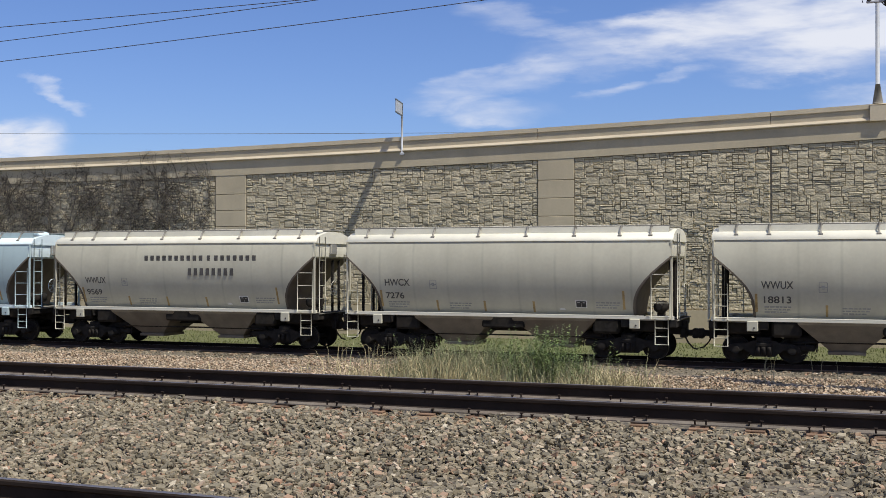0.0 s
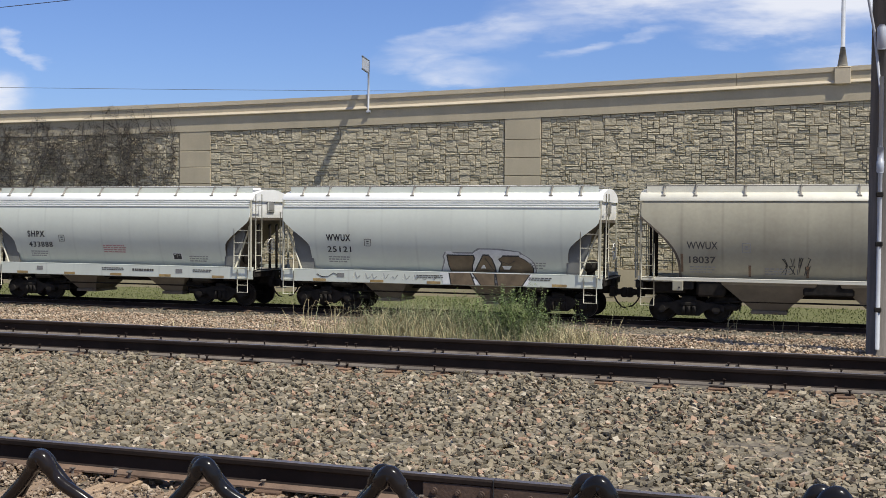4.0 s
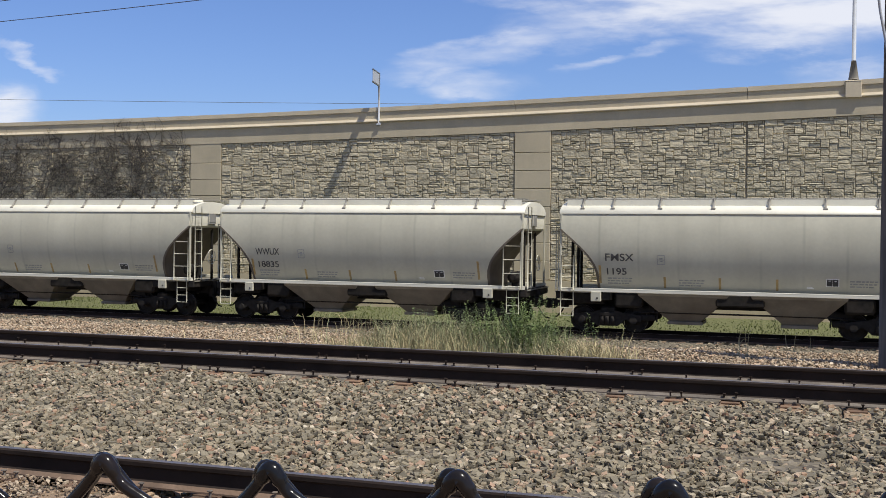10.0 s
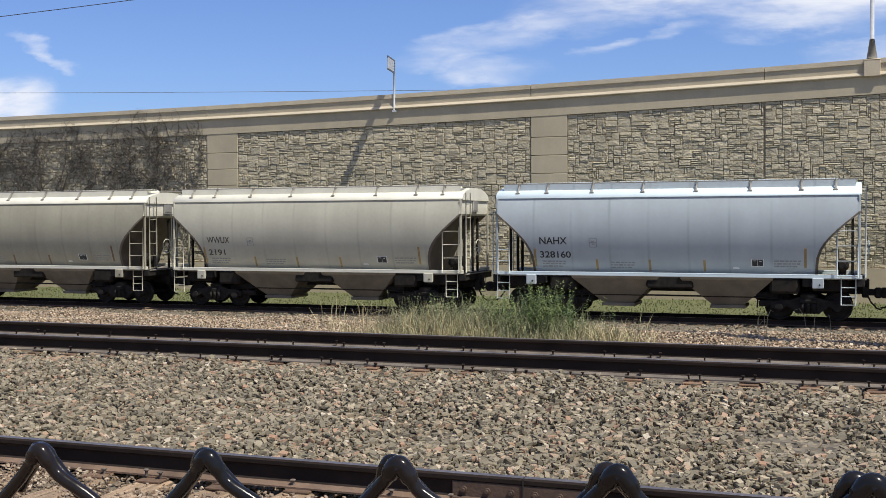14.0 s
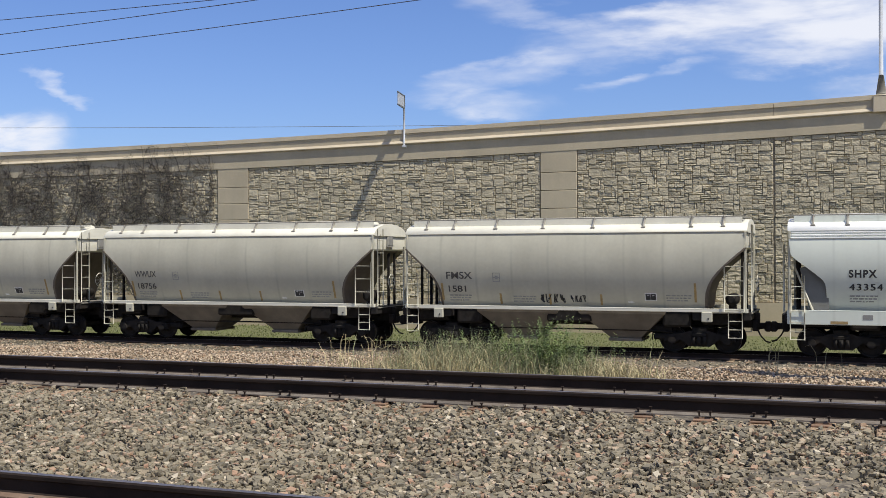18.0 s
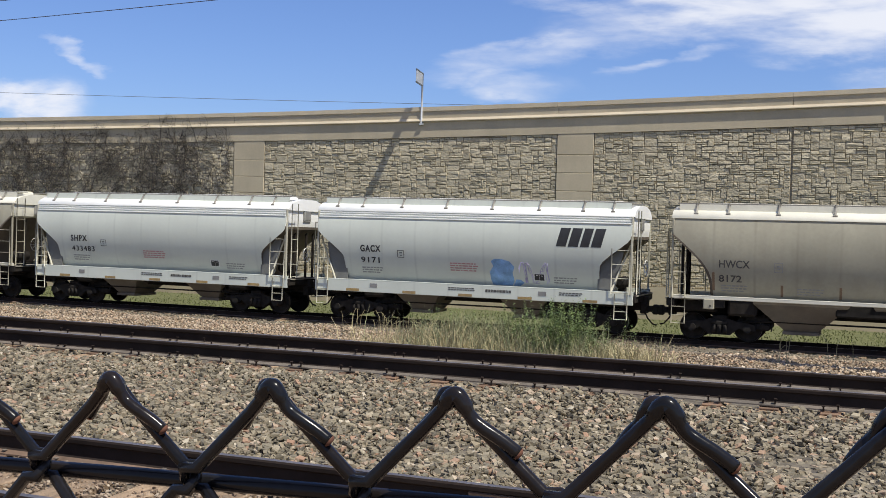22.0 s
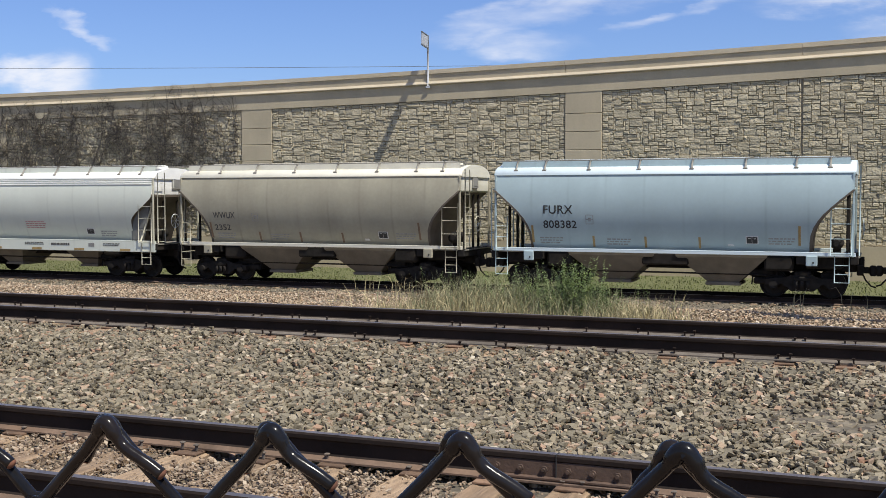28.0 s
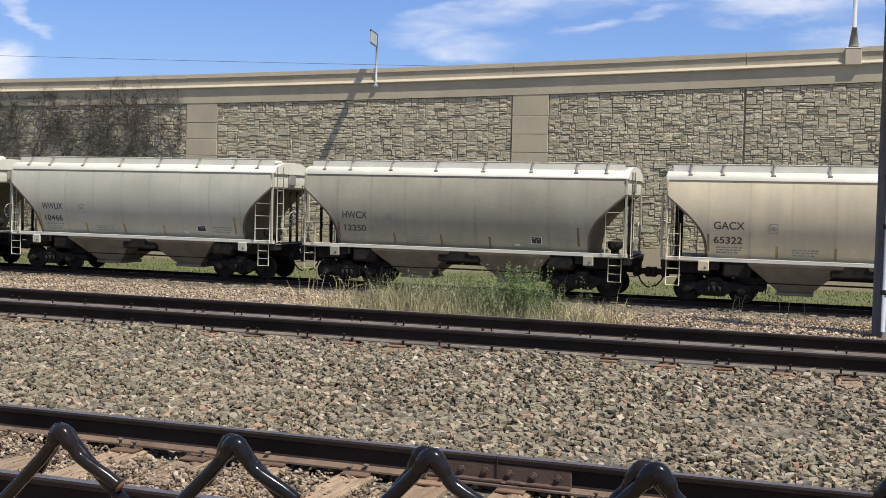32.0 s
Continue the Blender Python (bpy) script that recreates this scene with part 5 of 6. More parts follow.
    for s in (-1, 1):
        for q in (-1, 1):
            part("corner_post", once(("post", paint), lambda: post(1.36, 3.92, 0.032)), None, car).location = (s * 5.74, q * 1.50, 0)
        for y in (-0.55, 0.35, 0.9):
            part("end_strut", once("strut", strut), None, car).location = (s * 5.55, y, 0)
        if new_style:
            def brace():
                bm = bmesh.new()
                tube(bm, [(0.12, 0, 1.48), (0.72, 0, 3.0)], 0.035, 6)
                return to_mesh("diagonal_brace", bm, [trim])
            b = part("diagonal_brace", once(("brace", paint), brace), None, car)
            b.location, b.scale = (s * 4.95, -1.40, 0), (s, 1, 1)

    if not new_style:
        def flange(s):
            """The dark rim where the slope sheet meets the side."""
            bm = bmesh.new()
            rows = []
            for z, x in [e for e in OLD_END if e[0] < 3.5]:
                w = half_width(z)
                rows.append([(s * (x - 0.01), -w - 0.012, z), (s * (x + 0.075), -w - 0.012, z), (s * (x + 0.075), -w + 0.05, z), (s * (x - 0.01), -w + 0.05, z)])
            vs = grid(bm, rows, closed=True)
            bm.faces.new(vs[0]), bm.faces.new(vs[-1][::-1])
            bmesh.ops.recalc_face_normals(bm, faces=bm.faces)
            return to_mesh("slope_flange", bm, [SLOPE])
        for s in (-1, 1):
            part("slope_flange", once(("flange", s), lambda: flange(s)), None, car, "dark brown edge flange")

    if new_style:
        def recess(s):
            bm = bmesh.new()
            out = [(4.60, 1.46), (5.17, 1.46), (5.30, 2.1), (5.44, 2.78), (5.2, 2.85), (4.60, 2.5)]
            rows = [[(s * x, y, z) for x, z in out] for y in (-1.36, -1.32)]
            vs = grid(bm, rows, closed=True)
            bm.faces.new(vs[0]), bm.faces.new(vs[1][::-1])
            bmesh.ops.recalc_face_normals(bm, faces=bm.faces)
            return to_mesh("recessed_plate", bm, [RECESS])
        for s in (-1, 1):
            part("recessed_plate", once(("recess", s), lambda: recess(s)), None, car, "dark grey recessed end plate")

    # ladders and steps
    def steps(w):
        bm = bmesh.new()
        for x in (0, w):
            tube(bm, [(x, 0, 1.40), (x, 0, 0.56)], 0.015, 6)
        for z in (0.57, 0.83, 1.10):
            tube(bm, [(0, 0, z), (w, 0, z)], 0.014, 5)
        return to_mesh("step", bm, [trim])

    part("side_ladder", once(("sl", paint), lambda: ladder_mesh(0.60, 1.40, 2.98, False, trim)), None, car).location = (5.10, -1.58, 0)
    part("end_ladder", once(("el", paint), lambda: ladder_mesh(0.46, 1.40, 4.15, True, trim)), None, car).location = (5.92, -1.45, 0)
    part("side_ladder", once(("sl", paint), lambda: None), None, car).location = (-5.70, 1.58, 0)
    part("end_ladder", once(("el", paint), lambda: None), None, car).location = (-5.92, 0.99, 0)
    part("grab_ladder", once(("gl", paint), lambda: ladder_mesh(0.40, 1.42, 2.55, False, trim, 0.37)), None, car).location = (-5.70, -1.58, 0)
    part("grab_rail", once(("gr", paint), lambda: ladder_mesh(0.34, 1.42, 3.5, True, trim, 0.5)), None, car).location = (-5.92, -1.40, 0)
    for x, y in ((5.22, -1.55), (-5.72, -1.55), (5.22, 1.55), (-5.72, 1.55)):
        part("step", once(("step", paint), lambda: steps(0.42)), None, car).location = (x, y, 0)

    # roof walkway on its brackets and the long hatch covers
    def walk_board():
        bm = bmesh.new()
        for y in (-1.09, -0.95, -0.81, -0.67):
            box(bm, (-5.7, y - 0.05, 4.405), (5.7, y + 0.05, 4.44))
        return to_mesh("roof_walkway", bm, [GRATE])

    def bracket():
        bm = bmesh.new()
        tube(bm, [(0, -1.14, 4.43), (0, -1.38, 4.11)], [0.028, 0.036], 6)
        box(bm, (-0.07, -1.42, 4.07), (0.07, -1.34, 4.125), 0.01)
        box(bm, (-0.05, -1.16, 4.375), (0.05, -0.6, 4.404), 0.006)
        return to_mesh("walkway_bracket", bm, [GRATE])

    def coaming():
        bm = bmesh.new()
        box(bm, (-5.2, -0.30, 4.30), (5.2, 0.30, 4.42), 0.02)
        return to_mesh("hatch_coaming", bm, [RF])

    def hatch():
        bm = bmesh.new()
        rows = [[(x, y, z) for y, z in ((-0.36, 4.40), (-0.35, 4.44), (-0.18, 4.48), (0.18, 4.48), (0.35, 4.44), (0.36, 4.40))] for x in (-1.22, -1.2, 1.2, 1.22)]
        vs = grid(bm, rows)
        bm.faces.new(vs[0]), bm.faces.new(vs[-1][::-1])
        return to_mesh("hatch_cover", bm, [RF])

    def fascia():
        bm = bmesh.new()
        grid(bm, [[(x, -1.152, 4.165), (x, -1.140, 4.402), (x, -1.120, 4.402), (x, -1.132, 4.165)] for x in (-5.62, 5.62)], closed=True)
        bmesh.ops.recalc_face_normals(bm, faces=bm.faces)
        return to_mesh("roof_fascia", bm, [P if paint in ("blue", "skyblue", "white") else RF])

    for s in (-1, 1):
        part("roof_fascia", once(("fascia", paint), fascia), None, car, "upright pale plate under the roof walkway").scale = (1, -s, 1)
    part("roof_walkway", once("walkboard", walk_board), None, car)
    part("roof_walkway", once("walkboard", walk_board), None, car).scale = (1, -1, 1)
    for x in (-5.05, -4.05, -2.52, -0.85, 0.85, 2.52, 4.05, 5.05):
        part("walkway_bracket", once("bracket", bracket), None, car).location = (x, 0, 0)
    part("hatch_coaming", once(("coam", paint), coaming), None, car)
    for i in range(4):
        part("hatch_cover", once(("hatch", paint), hatch), None, car).location = (-3.9 + 2.6 * i, 0, 0)

    # couplers, hoses, brake gear
    def coupler():
        bm = bmesh.new()
        box(bm, (0.0, -0.10, 0.78), (0.36, 0.10, 0.98), 0.03)
        box(bm, (0.22, -0.16, 0.70), (0.44, 0.14, 1.03), 0.05)
        box(bm, (-0.15, -0.3, 0.72), (0.05, 0.3, 1.06), 0.03)
        return to_mesh("coupler", bm, [BLACK])

    def hose():
        bm = bmesh.new()
        tube(bm, [(0, -0.30, 0.82), (0.12, -0.32, 0.58), (0.28, -0.30, 0.40), (0.42, -0.28, 0.36)], 0.028, 6)
        return to_mesh("air_hose", bm, [BLACK])

    for s in (-1, 1):
        for nm, mk in (("coupler", coupler), ("air_hose", hose)):
            c = part(nm, once(nm, mk), None, car)
            c.location, c.scale = (s * 5.98, 0, 0), (s, s, 1)

    def brake_wheel():
        bm = bmesh.new()
        n = 18
        ring = [(0, 0.27 * math.cos(2 * math.pi * k / n), 0.27 * math.sin(2 * math.pi * k / n)) for k in range(n + 1)]
        tube(bm, ring, 0.014, 5, caps=False)
        for k in range(4):
            a = math.pi * k / 4
            tube(bm, [(0, -0.27 * math.cos(a), -0.27 * math.sin(a)), (0.03, 0, 0), (0, 0.27 * math.cos(a), 0.27 * math.sin(a))], 0.01, 4)
        return to_mesh("brake_wheel", bm, [RF])

    def tank():
        bm = bmesh.new()
        tube(bm, [(0, -0.9, 1.75), (0, -0.86, 1.75), (0, -0.1, 1.75), (0, -0.06, 1.75)], [0.1, 0.2, 0.2, 0.1], 12)
        box(bm, (-0.12, -0.62, 1.36), (0.12, -0.34, 1.58), 0.02)
        return to_mesh("brake_reservoir", bm, [BLACK])

    part("brake_wheel", once(("bw", paint), brake_wheel), None, car).location = (6.02, -0.45, 2.25)
    part("brake_reservoir", once("tank", tank), None, car).location = (5.25, 0, 0)

    # trucks
    for s in (-1, 1):
        truck = part("truck", BOLSTER, None, car, "oily black cast steel truck")
        truck.location = (s * 4.25, 0, 0)
        for q in (-1, 1):
            f = part("side_frame", SIDE_FRAME, None, truck)
            f.location, f.scale = (0, q * 0.98, 0), (1, -q, 1)
            w = part("wheelset", WHEELSET, None, truck)
            w.location = (q * 0.865, 0, 0.455)

    # reflectors and stencils on the near side
    def bar(w, h, mat):
        bm = bmesh.new()
        box(bm, (-w / 2, -0.004, -h / 2), (w / 2, 0.0, h / 2))
        return to_mesh("reflector", bm, [mat])

    if new_style:
        for x in (-4.3, -2.1, 0.0, 2.15, 4.4):
            part("reflector", once("refl_wide", lambda: bar(0.50, 0.09, YELLOW)), None, car).location = (x, -1.524, 1.11)
    else:
        tone = RUSTY if paint == "taupe" else YELLOW
        for x, h, z in ((-4.44, 0.62, 1.95), (-2.35, 0.40, 1.72), (-0.62, 0.40, 1.72), (1.12, 0.40, 1.72), (4.18, 0.66, 1.98)):
            r = part("reflector", once(("refl", h, paint), lambda: bar(0.075, h, tone)), None, car)
            r.location = (x, -half_width(z) - 0.004, z)
            r.rotation_euler = (math.atan((half_width(z + 0.2) - half_width(z - 0.2)) / 0.4), 0, 0)

    def placard():
        bm = bmesh.new()
        box(bm, (-0.26, -0.004, -0.17), (0.26, 0.0, 0.17), 0, 1)
        for x in (-0.115, 0.115):
            box(bm, (x - 0.11, -0.008, -0.145), (x + 0.11, -0.004, 0.145), 0, 0)
        for x, z, w in ((-0.11, 0.09, 0.05), (0.12, 0.07, 0.045)):
            box(bm, (x - w, -0.011, z - 0.012), (x + w, -0.008, z + 0.012), 0, 1)
        return to_mesh("placard", bm, [INK, WHITE_INK])

    def fine_print():
        bm = bmesh.new()
        for i, w in enumerate((0.8, 0.72, 0.55)):
            z = 0.07 - 0.09 * i
            x = 0.0
            rr = random.Random(i)
            while x < w:
                k = rr.uniform(0.05, 0.16)
                box(bm, (x, -0.004, z), (x + k, 0.0, z + 0.045))
                x += k + 0.03
        return to_mesh("fine_print", bm, [PALE_INK])

    z = 1.83
    tilt = math.atan((half_width(z + 0.2) - half_width(z - 0.2)) / 0.4)
    p = part("placard", once("placard", placard), None, car, "black placard with white lines")
    p.scale = (0.74, 1, 0.78)
    p.location, p.rotation_euler = (2.75 if not new_style else 2.6, -half_width(z) - 0.004, z), (tilt, 0, 0)
    for x, z in (((-4.0, 1.84), (3.1, 1.75)) if new_style else ((-4.2, 1.74), (-1.9, 1.72), (3.25, 1.8))):
        f = part("fine_print", once("fine", fine_print), None, car)
        f.location, f.rotation_euler = (x, -half_width(z) - 0.004, z), (math.atan((half_width(z + 0.1) - half_width(z - 0.1)) / 0.2), 0, 0)

    def test_plate():
        bm = bmesh.new()
        for k in range(2):
            box(bm, (-0.10, -0.004, -0.035 + 0.04 * k), (0.10 - 0.03 * k, 0, -0.005 + 0.04 * k))
        return to_mesh("test_stencil", bm, [WHITE_INK])

    if not new_style:
        q = part("test_stencil", once("test_plate", test_plate), None, car)
        q.location = (2.1, -half_width(1.66) - 0.006, 1.66)
        q.rotation_euler = (math.atan((half_width(1.76) - half_width(1.56)) / 0.2), 0, 0)

    def chalk_box():
        bm = bmesh.new()
        h = 0.12 if new_style else 0.15
        for x in (-0.12, 0.12):
            box(bm, (x - 0.010, -0.004, -h), (x + 0.010, 0, h))
        for z in (-h, h) if new_style else (-h, 0.0, h):
            box(bm, (-0.12, -0.004, z - 0.010), (0.12, 0, z + 0.010))
        box(bm, (-0.05, -0.004, 0.02), (0.05, 0, 0.06))
        box(bm, (-0.04, -0.004, -0.06), (0.05, 0, -0.03))
        return to_mesh("stencil_box", bm, [PALE_INK if not new_style else FADED_INK])

    c = part("stencil_box", once(("chalk", style), chalk_box), None, car)
    c.location = (-2.45, -half_width(2.45) - 0.004, 2.45)
    c.rotation_euler = (math.atan((half_width(2.55) - half_width(2.35)) / 0.2), 0, 0)
    if new_style:
        def sill_print(k, x0, x1, lines):
            bm = bmesh.new()
            rr = random.Random(8 + k)
            for z, h in lines:
                x = x0
                while x < x1:
                    w = rr.uniform(0.05, 0.12)
                    box(bm, (x, -1.5285, z), (x + w, -1.5225, z + h))
                    x += w + 0.025
            return to_mesh("sill_print", bm, [FADED_INK])

        def sill_patch(x):
            bm = bmesh.new()
            box(bm, (x - 0.14, -1.5285, 1.22), (x + 0.14, -1.5225, 1.36))
            return to_mesh("sill_plate", bm, [RUBSTRIP])

        two = ((1.33, 0.035), (1.27, 0.03))
        for k, row in enumerate(((-0.62, 0.34, two), (0.74, 1.62, ((1.26, 0.085),)), (3.35, 4.1, two))):
            tagged(part("sill_print", once(("sillprint", k), lambda: sill_print(k, *row)), None, car), kind="stuff")
        for x in (-3.48, 2.76):
            part("sill_plate", once(("sillpatch", x), lambda: sill_patch(x)), None, car, "small dark plate on the sill")

        def red_print():
            bm = bmesh.new()
            rr = random.Random(3)
            for i in range(4):
                x = 0.0
                while x < 0.95:
                    k = rr.uniform(0.06, 0.2)
                    box(bm, (x, -0.004, 0.1 - 0.085 * i), (x + k, 0.0, 0.145 - 0.085 * i))
                    x += k + 0.03
            return to_mesh("red_print", bm, [RED_INK])
        r = part("red_print", once("red", red_print), None, car)
        r.location = (-0.6, -half_width(2.08) - 0.006, 2.08)
        r.rotation_euler = (math.atan((half_width(2.1) - half_width(1.9)) / 0.2), 0, 0)
    return car


def lettering(car, text, x, z, size, mat, space=1.0, width=0.0, bold=0.0):
    cu = bpy.data.curves.new("letters", "FONT")
    cu.body, cu.size, cu.space_character, cu.extrude = text, size, space, 0.0
    cu.offset = bold
    tmp = bpy.data.objects.new("letters", cu)
    scene.collection.objects.link(tmp)
    bpy.context.view_layer.update()
    me = bpy.data.meshes.new_from_object(tmp.evaluated_get(bpy.context.evaluated_depsgraph_get()))
    bpy.data.objects.remove(tmp)
    if not bold:
        # a second stroke beside the first makes the figures as stout as the stencils
        v = [tuple(q.co) for q in me.vertices]
        f = [tuple(p.vertices) for p in me.polygons]
        me = bpy.data.meshes.new("lettering")
        k = len(v)
        me.from_pydata(v + [(a + 0.018, b + 0.006, c + 0.0015) for a, b, c in v], [], f + [tuple(q + k for q in p) for p in f])
    me.materials.clear()
    me.materials.append(mat)
    o = part("lettering", me, None, car)
    if width:
        o.scale = (width / max(v.co.x for v in me.vertices), 1, 1)
    mid = z + size * 0.35
    tilt = math.atan((half_width(mid + 0.2) - half_width(mid - 0.2)) / 0.4)
    o.location, o.rotation_euler = (x, -half_width(mid) - 0.008 + (mid - z) * math.tan(tilt), z), (math.pi / 2 + tilt, 0, 0)
    return o


def shape_marks(car, rows, mat, name):
    """Plain blocks that stand for a painted name: rows of (x, z, height, widths of the blocks)."""
    for x, z, h, widths in rows:
        y = half_width(z + h / 2)
        for w in widths:
            if w > 0:
                bm = bmesh.new()
                box(bm, (x, -y - 0.006, z), (x + w, -y + 0.01, z + h))
                part(name, bm, mat, car)
            x += abs(w) + 0.035


def slanted_marks(car, x, z, h, widths):
    """Leaning black blocks that stand for a painted emblem."""
    for w in widths:
        bm = bmesh.new()
        lean = 0.26
        rows = []
        for t in (0.0, 0.25, 0.5, 0.75, 1.0):
            zz = z + h * t
            rows.append([(x + lean * h * t, -half_width(zz) - 0.006, zz), (x + lean * h * t + w, -half_width(zz) - 0.006, zz)])
        grid(bm, rows)
        bmesh.ops.recalc_face_normals(bm, faces=bm.faces)
        part("letter_block", bm, INK, car)
        x += w + 0.07


def scribble(car, x, z, w, h, mat, seed, r=0.02):
    """A sprayed tag: one long looping line laid on the side."""
    rnd = random.Random(seed)
    bm = bmesh.new()
    for _ in range(3):
        pts = []
        for i in range(26):
            t = i / 25
            px = x + w * (t + 0.12 * math.sin(9 * t + rnd.uniform(0, 1)))
            pz = z + h * (0.5 + 0.48 * math.sin(17 * t + rnd.uniform(-0.6, 0.6)))
            pts.append((px, -half_width(pz), pz))
        tube(bm, pts, r, 4)
    return part("graffiti", bm, mat, car, "sprayed graffiti tag")


def slab(car, rows, mat, off, name="graffiti", sill=None):
    """A painted area that follows the side: rows of height, left and right edge; sill gives its edges on the sill below."""
    bm = bmesh.new()
    pts = []
    n = 7
    for z, a, b in rows:
        pts.append([(a + (b - a) * k / n, -half_width(z) - off, z) for k in range(n + 1)])
    grid(bm, pts)
    if sill:
        (z0, a0, b0), (z1, a1, b1) = sill
        grid(bm, [[(a0, -1.524 - off, z0), (b0, -1.524 - off, z0)], [(a1, -1.524 - off, z1), (b1, -1.524 - off, z1)]])
    bmesh.ops.recalc_face_normals(bm, faces=bm.faces)
    return part(name, bm, mat, car)


def side_line(car, pts, mat, r):
    """A sprayed line on the side, or on the sill where it is low."""
    bm = bmesh.new()
    tube(bm, [(x, -(half_width(z) if z > 1.5 else 1.522), z) for x, z in pts], r, 4)
    return part("graffiti", bm, mat, car)


def big_tag(car):
    """Three bulky brown shapes with dark rims on a pale, uneven halo."""
    for ch in [c for c in car.children if c.name.startswith(("placard", "red_print"))]:
        bpy.data.objects.remove(ch)
    halo = [(1.50, 0.22, 3.50), (1.6, 0.25, 3.52), (1.75, 0.32, 3.50), (1.9, 0.36, 3.42), (2.02, 0.33, 3.28), (2.12, 0.40, 3.10)]
    slab(car, [(z, a - 0.05, b + 0.05) for z, a, b in halo] + [(2.17, 0.36, 3.08)], PALE_INK, 0.002)
    slab(car, [(2.10, 1.28, 3.12), (2.22, 1.42, 3.04), (2.31, 1.56, 2.30)], PALE_INK, 0.002)
    slab(car, halo, WHITE_INK, 0.004, sill=((1.08, 0.36, 3.30), (1.47, 0.22, 3.48)))
    slab(car, [(2.10, 0.40, 0.72), (2.2, 0.42, 0.60)], WHITE_INK, 0.004)
    slab(car, [(2.10, 1.34, 3.06), (2.2, 1.48, 2.98), (2.27, 1.62, 2.10)], WHITE_INK, 0.004)
    shapes = [([(1.5, 0.56, 1.28), (1.7, 0.50, 1.30), (1.95, 0.48, 1.40), (2.04, 0.47, 1.38)], ((1.06, 0.66, 1.46), (1.465, 0.58, 1.30))),
              ([(1.5, 1.40, 2.12), (1.7, 1.52, 2.10), (1.95, 1.68, 2.02), (2.06, 1.74, 1.92)], ((1.06, 1.72, 2.18), (1.465, 1.42, 2.16))),
              ([(1.5, 2.26, 3.42), (1.65, 2.30, 3.44), (1.8, 2.40, 3.36), (1.95, 2.30, 3.14), (2.04, 2.44, 2.96)], ((1.06, 2.30, 3.10), (1.465, 2.24, 3.38)))]
    for rows, sill in shapes:
        slab(car, [(z, a - 0.045, b + 0.045) for z, a, b in rows] + [(rows[-1][0] + 0.045, rows[-1][1] - 0.02, rows[-1][2] + 0.02)], INK, 0.008,
             sill=tuple((z, a - 0.045, b + 0.045) for z, a, b in sill))
        slab(car, rows, SPRAY_BROWN, 0.012, sill=sill)
    slab(car, [(1.62, 1.62, 1.80), (1.74, 1.70, 1.76)], WHITE_INK, 0.015)
    slab(car, [(1.60, 2.44, 2.62), (1.72, 2.38, 2.72)], WHITE_INK, 0.015)
    side_line(car, [(1.80, 1.98), (1.98, 1.7), (2.12, 1.52)], INK, 0.018)
    side_line(car, [(2.30, 1.90), (2.62, 1.78), (2.86, 1.92)], INK, 0.018)
    rnd = random.Random(17)
    for k in range(9):
        x = -3.0 + 0.36 * k + rnd.uniform(-0.08, 0.08)
        side_line(car, [(x, 1.16 + rnd.uniform(0, 0.06)), (x + 0.08, 1.36 + rnd.uniform(-0.06, 0.06)), (x + 0.15, 1.2), (x + 0.26, 1.33 + rnd.uniform(-0.08, 0.04))], PALE_INK, 0.011)
    side_line(car, [(-4.4, 1.32), (-4.2, 1.22), (-3.95, 1.24), (-3.75, 1.36), (-3.6, 1.30)], INK, 0.012)


def tag_letters(car, x, z, w, h, count, mat, seed, r=0.016):
    """A row of sprayed glyph-like strokes that spell nothing."""
    rnd = random.Random(seed)
    step = w / count
    for k in range(count):
        bm = bmesh.new()
        cx = x + k * step
        for _ in range(3):
            pts = [(cx + rnd.uniform(0, 0.85) * step, z + rnd.choice((0.0, 0.5, 1.0)) * h + rnd.uniform(-0.06, 0.06) * h) for _ in range(3)]
            tube(bm, [(px, -half_width(pz) - 0.002, pz) for px, pz in pts], r, 4)
        part("graffiti", bm, mat, car)


# style, paint, reporting mark, number: from the front of the train to the back
CARS = [
    ("plain", "skyblue", "", ""), ("plain", "grey", "WWUX", "9569"), ("plain", "grey", "HWCX", "7276"), ("plain", "grey", "WWUX", "18813"),
    ("plain", "taupe", "TILX", "334721"), ("ribbed", "white", "SHPX", "433888"), ("ribbed", "white", "WWUX", "25121"), ("plain", "taupe", "WWUX", "18037"),
    ("ribbed", "white", "WWUX", "25567"), ("ribbed", "white", "SHPX", "433894"), ("plain", "taupe", "WWUX", "2481"), ("plain", "grey", "MQRX", "113406"),
    ("plain", "grey", "WWUX", "18835"), ("plain", "grey", "FMSX", "1195"), ("plain", "blue", "NAHX", "328134"), ("plain", "taupe", "HWCX", "12367"),
    ("plain", "grey", "WWUX", "2191"), ("plain", "blue", "NAHX", "328160"), ("plain", "taupe", "HWCX", "10622"), ("plain", "grey", "WWUX", "18051"),
    ("plain", "grey", "WWUX", "18756"), ("plain", "grey", "FMSX", "1581"), ("ribbed", "white", "SHPX", "433541"), ("plain", "taupe", "CBFX", "306782"),
    ("ribbed", "white", "SHPX", "433483"), ("ribbed", "white", "GACX", "9171"), ("plain", "taupe", "HWCX", "8172"), ("plain", "grey", "HWCX", "10380"),
    ("plain", "grey", "WWUX", "2167"), ("plain", "taupe", "FTIX", "1956"), ("ribbed", "white", "SHPX", "433939"), ("plain", "taupe", "WWUX", "2352"),
    ("plain", "skyblue", "FURX", "808382"), ("plain", "grey", "WWUX", "2137"), ("plain", "grey", "WWUX", "18725"), ("plain", "grey", "WWUX", "18466"),
    ("plain", "taupe", "HWCX", "12350"), ("plain", "cream", "GACX", "65322"), ("plain", "grey", "", "")]
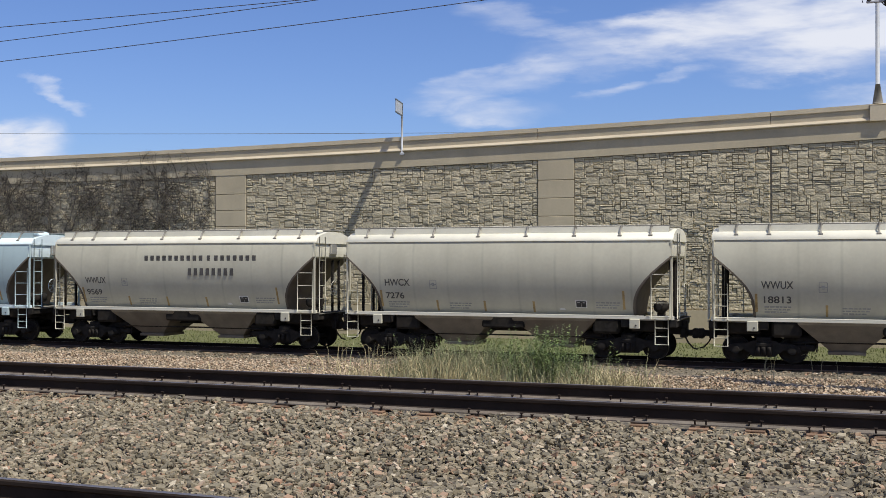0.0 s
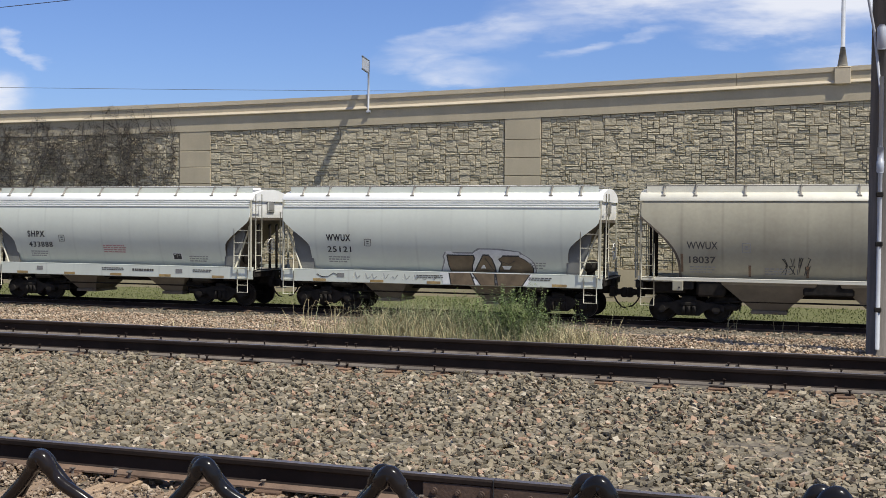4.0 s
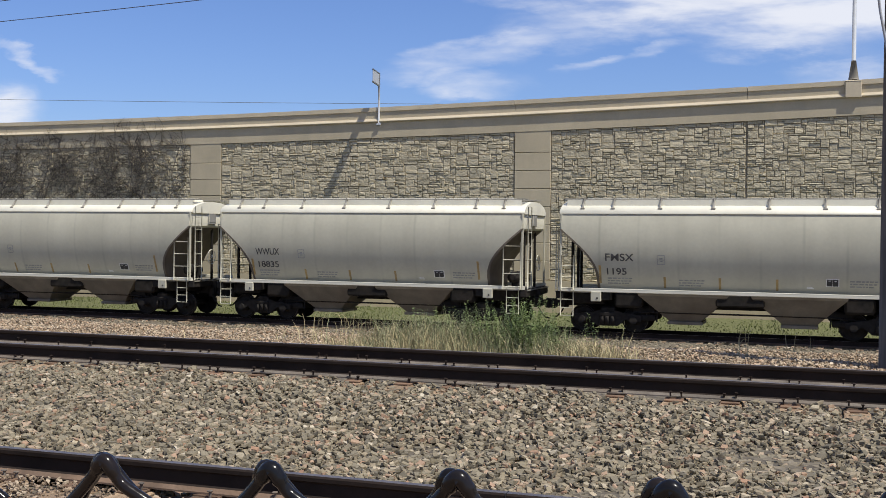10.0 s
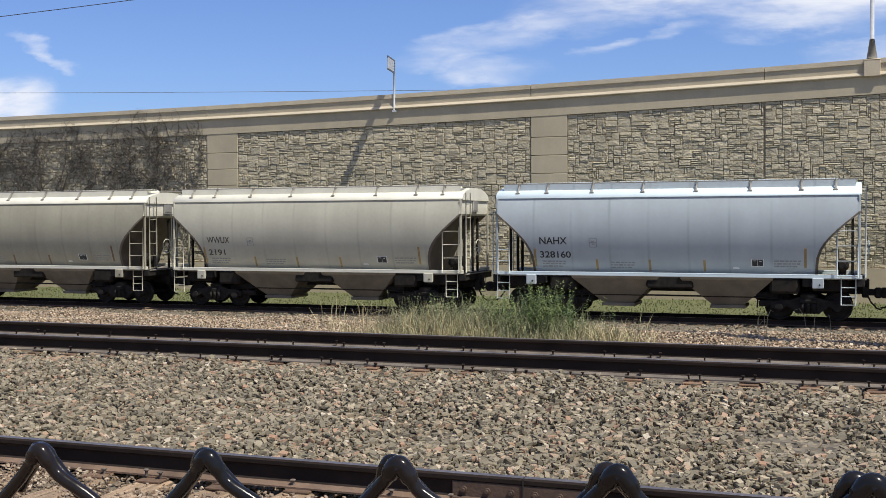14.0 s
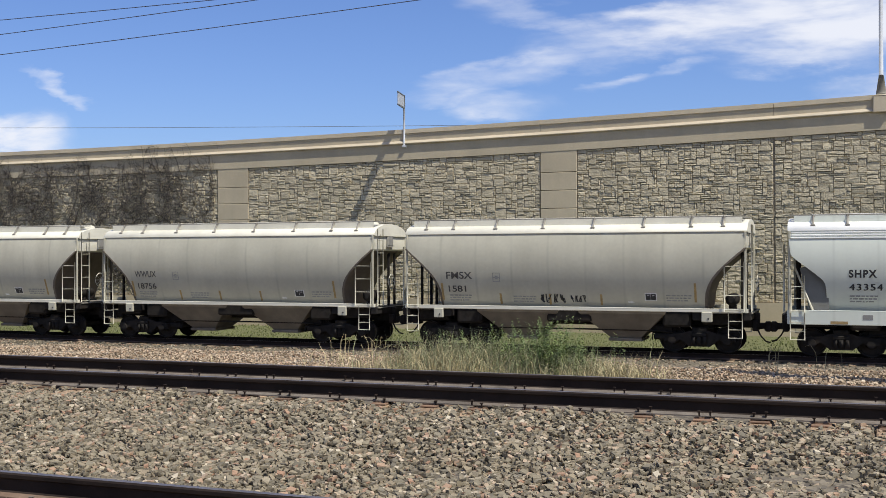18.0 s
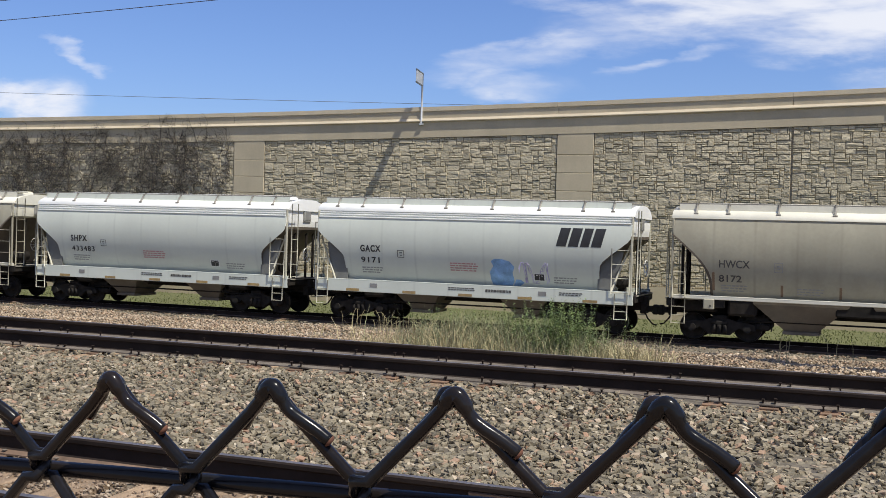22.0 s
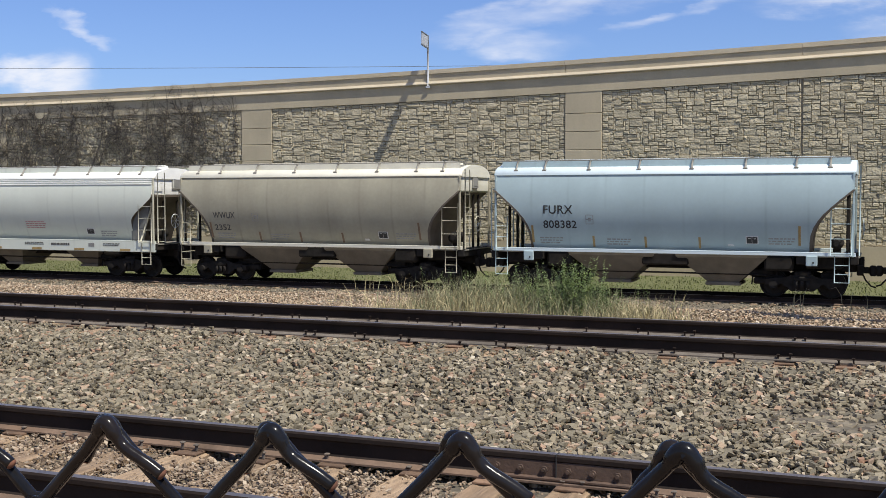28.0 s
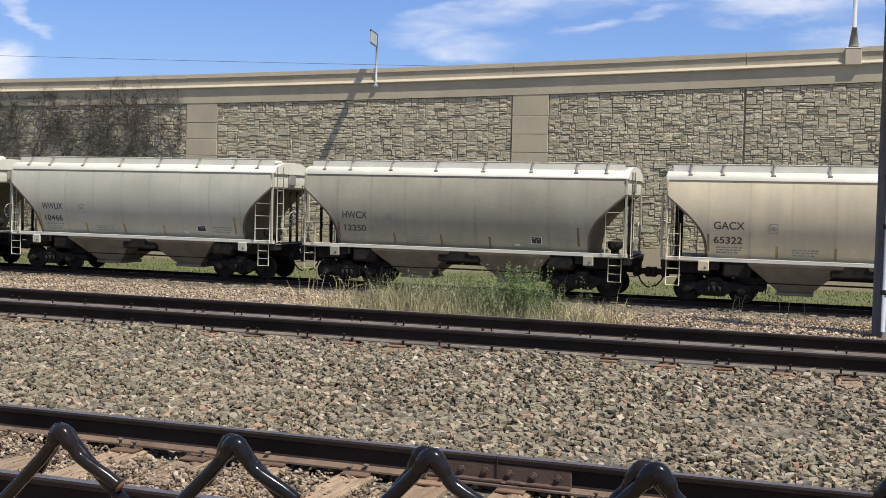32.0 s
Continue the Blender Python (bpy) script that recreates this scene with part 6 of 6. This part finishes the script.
LOOK = {"grey": "weathered light grey", "taupe": "dust-stained taupe", "white": "clean white ribbed-eave", "blue": "pale blue-grey", "skyblue": "light blue",
        "cream": "yellowed cream"}


def car_x(i, t):
    """Middle of car i at t seconds."""
    k = min(int(t), 31)
    return FIRST + PITCH * (i - 0.5) - (GONE[k] + (GONE[k + 1] - GONE[k]) * (t - k))


def build_train():
    made, cars = {}, []
    for i, (style, paint, mark, number) in enumerate(CARS):
        key = (style, paint)
        here = pose(car_x(i, 0), TRACK_Y, RAIL_Z)
        if key in made:
            car = copy_thing(made[key], here)
        else:
            car = made[key] = hopper_car(style, paint)
            car.matrix_world = here
        cars.append(car)
    for i, (style, paint, mark, number) in enumerate(CARS):
        car = cars[i]
        extra = ""
        ink = INK if style == "ribbed" or paint in ("blue", "skyblue") or i in (10, 14, 27) else FADED_INK
        if style == "ribbed":
            x, zm, zn, size, sp = -4.02, 2.50, 2.10, 0.32, 1.2
        elif i == 27:
            x, zm, zn, size, sp = -4.3, 3.02, 2.50, 0.42, 0.95
        elif i == 32:
            x, zm, zn, size, sp = -4.05, 2.64, 2.16, 0.40, 1.05
        else:
            x, zm, zn, size, sp = -4.28, 2.40, 1.95, 0.34, 1.0
        if mark:
            lettering(car, mark, x, zm, size, ink, sp, (0.0 if i in (27, 32) else 0.76 if mark in ("TILX", "FTIX") else 0.96) if style == "plain" else (0.93 if mark == "WWUX" else 0.80), 0.012 if style == "ribbed" or i == 27 else 0.005)
        if number:
            lettering(car, number, x, zn, size * 0.93, ink, sp, 0.178 * len(number) if style == "plain" and size < 0.35 else (0.185 * len(number) if style == "ribbed" else 0.0), 0.0 if style == "ribbed" or i == 27 else 0.005)
        if i == 1:
            shape_marks(car, [(-1.5, 3.20, 0.27, [0.15, -0.05] * 10 + [-0.05, 0.12, -0.12] + [0.15, -0.05] * 7), (0.45, 2.72, 0.27, [0.15, -0.04] * 8)], FADED_INK, "letter_block")
            extra = " with a two-line painted name"
        if i == 6:
            big_tag(car)
            extra = " with brown graffiti"
        if i == 7:
            tag_letters(car, -1.4, 1.65, 0.9, 0.5, 4, INK, 3)
            extra = " with a black tag"
        if i == 21:
            tag_letters(car, -1.0, 1.62, 0.95, 0.27, 4, INK, 8, 0.024)
            tag_letters(car, 0.08, 1.65, 0.55, 0.2, 4, INK, 18, 0.02)
            extra = " with a black tag"
        if i == 25:
            slab(car, [(1.50, 0.92, 1.62), (1.68, 0.86, 1.70), (1.95, 0.84, 1.66), (2.15, 0.98, 1.74), (2.32, 0.90, 1.58), (2.40, 1.02, 1.30)], SPRAY_BLUE, 0.004)
            slab(car, [(1.50, 1.66, 1.90), (1.62, 1.72, 2.06), (1.72, 1.76, 1.92)], SPRAY_BLUE, 0.004)
            scribble(car, 1.80, 1.60, 1.1, 0.75, SPRAY_VIOLET, 5, 0.012)
            slanted_marks(car, 3.20, 2.90, 0.62, (0.34, 0.34, 0.30, 0.34))
            extra = " with blue graffiti"
        if i == 29:
            tag_letters(car, -0.70, 1.62, 0.85, 0.45, 6, FADED_INK, 9, 0.02)
            scribble(car, -0.70, 1.66, 0.8, 0.42, FADED_INK, 9, 0.012)
            extra = " with a dark tag"
        tagged(car, LOOK[paint] + " two-bay covered hopper car" + extra, "freight car", "freight train cars")
    return cars


CARS_MADE = build_train()
wall = retaining_wall()
parapet_sign()
street_lamp()
creeper()
line_pole()
sag_wire("line_wire", "thin black line wire sagging to the timber pole", (-45.6, 14.5, 6.01), (0.4, 14.37, 5.45), 0.2, 0.0062)
sag_wire("line_wire", "thin black line wire sagging to the timber pole", (-45.6, 14.5, 5.265), (0.7, 14.5, 5.825), 0.5, 0.0062)
sag_wire("line_wire", "thin black line wire sagging to the timber pole", (-45.6, 14.5, 4.935), (0.3, 14.37, 5.445), 0.5, 0.0062)
sag_wire("distant_wire", "thin dark wire between poles behind the wall", (-90, 60, 12.0), (14, 60, 7.95), 0.35, 0.014, FAR_WIRE)
for px, pz in ((-90, 12.4), (14, 8.3)):
    bm = bmesh.new()
    tube(bm, [(0, 0, -0.4), (0, 0, pz + 1.8 + 0.4)], [0.16, 0.11], 10)
    tagged(new("distant_pole", to_mesh("distant_pole", bm, WOODPOLE)), "plain timber pole carrying one wire", "utility pole").location = (px, 60, -1.8)
plants()
fence()
ballast()


def motions():
    """The train rolls to the left past the wall; each wheelset turns while its car is near."""
    radius = 0.455
    for i, car in enumerate(CARS_MADE):
        walk(car, [(t, pose(car_x(i, t), TRACK_Y, RAIL_Z)) for t in range(33)])
        near = [f for f in range(1, 32 * 30) if -50 < car_x(i, f / 30) < 11]
        if not near:
            continue
        start = car_x(i, near[0] / 30)
        rows = [(0.0, 0.0)] + [(f / 30, (car_x(i, f / 30) - start) / radius) for f in near]
        rows.append((32.0, rows[-1][1]))
        rows = [(t, math.degrees(a)) for t, a in rows]
        for truck in car.children:
            if not truck.name.startswith("truck"):
                continue
            for w in truck.children:
                if w.name.startswith("wheelset"):
                    x, y, z = w.location
                    walk(w, [(t, pose(x, y, z, 0, a, 0)) for t, a in rows])


motions()
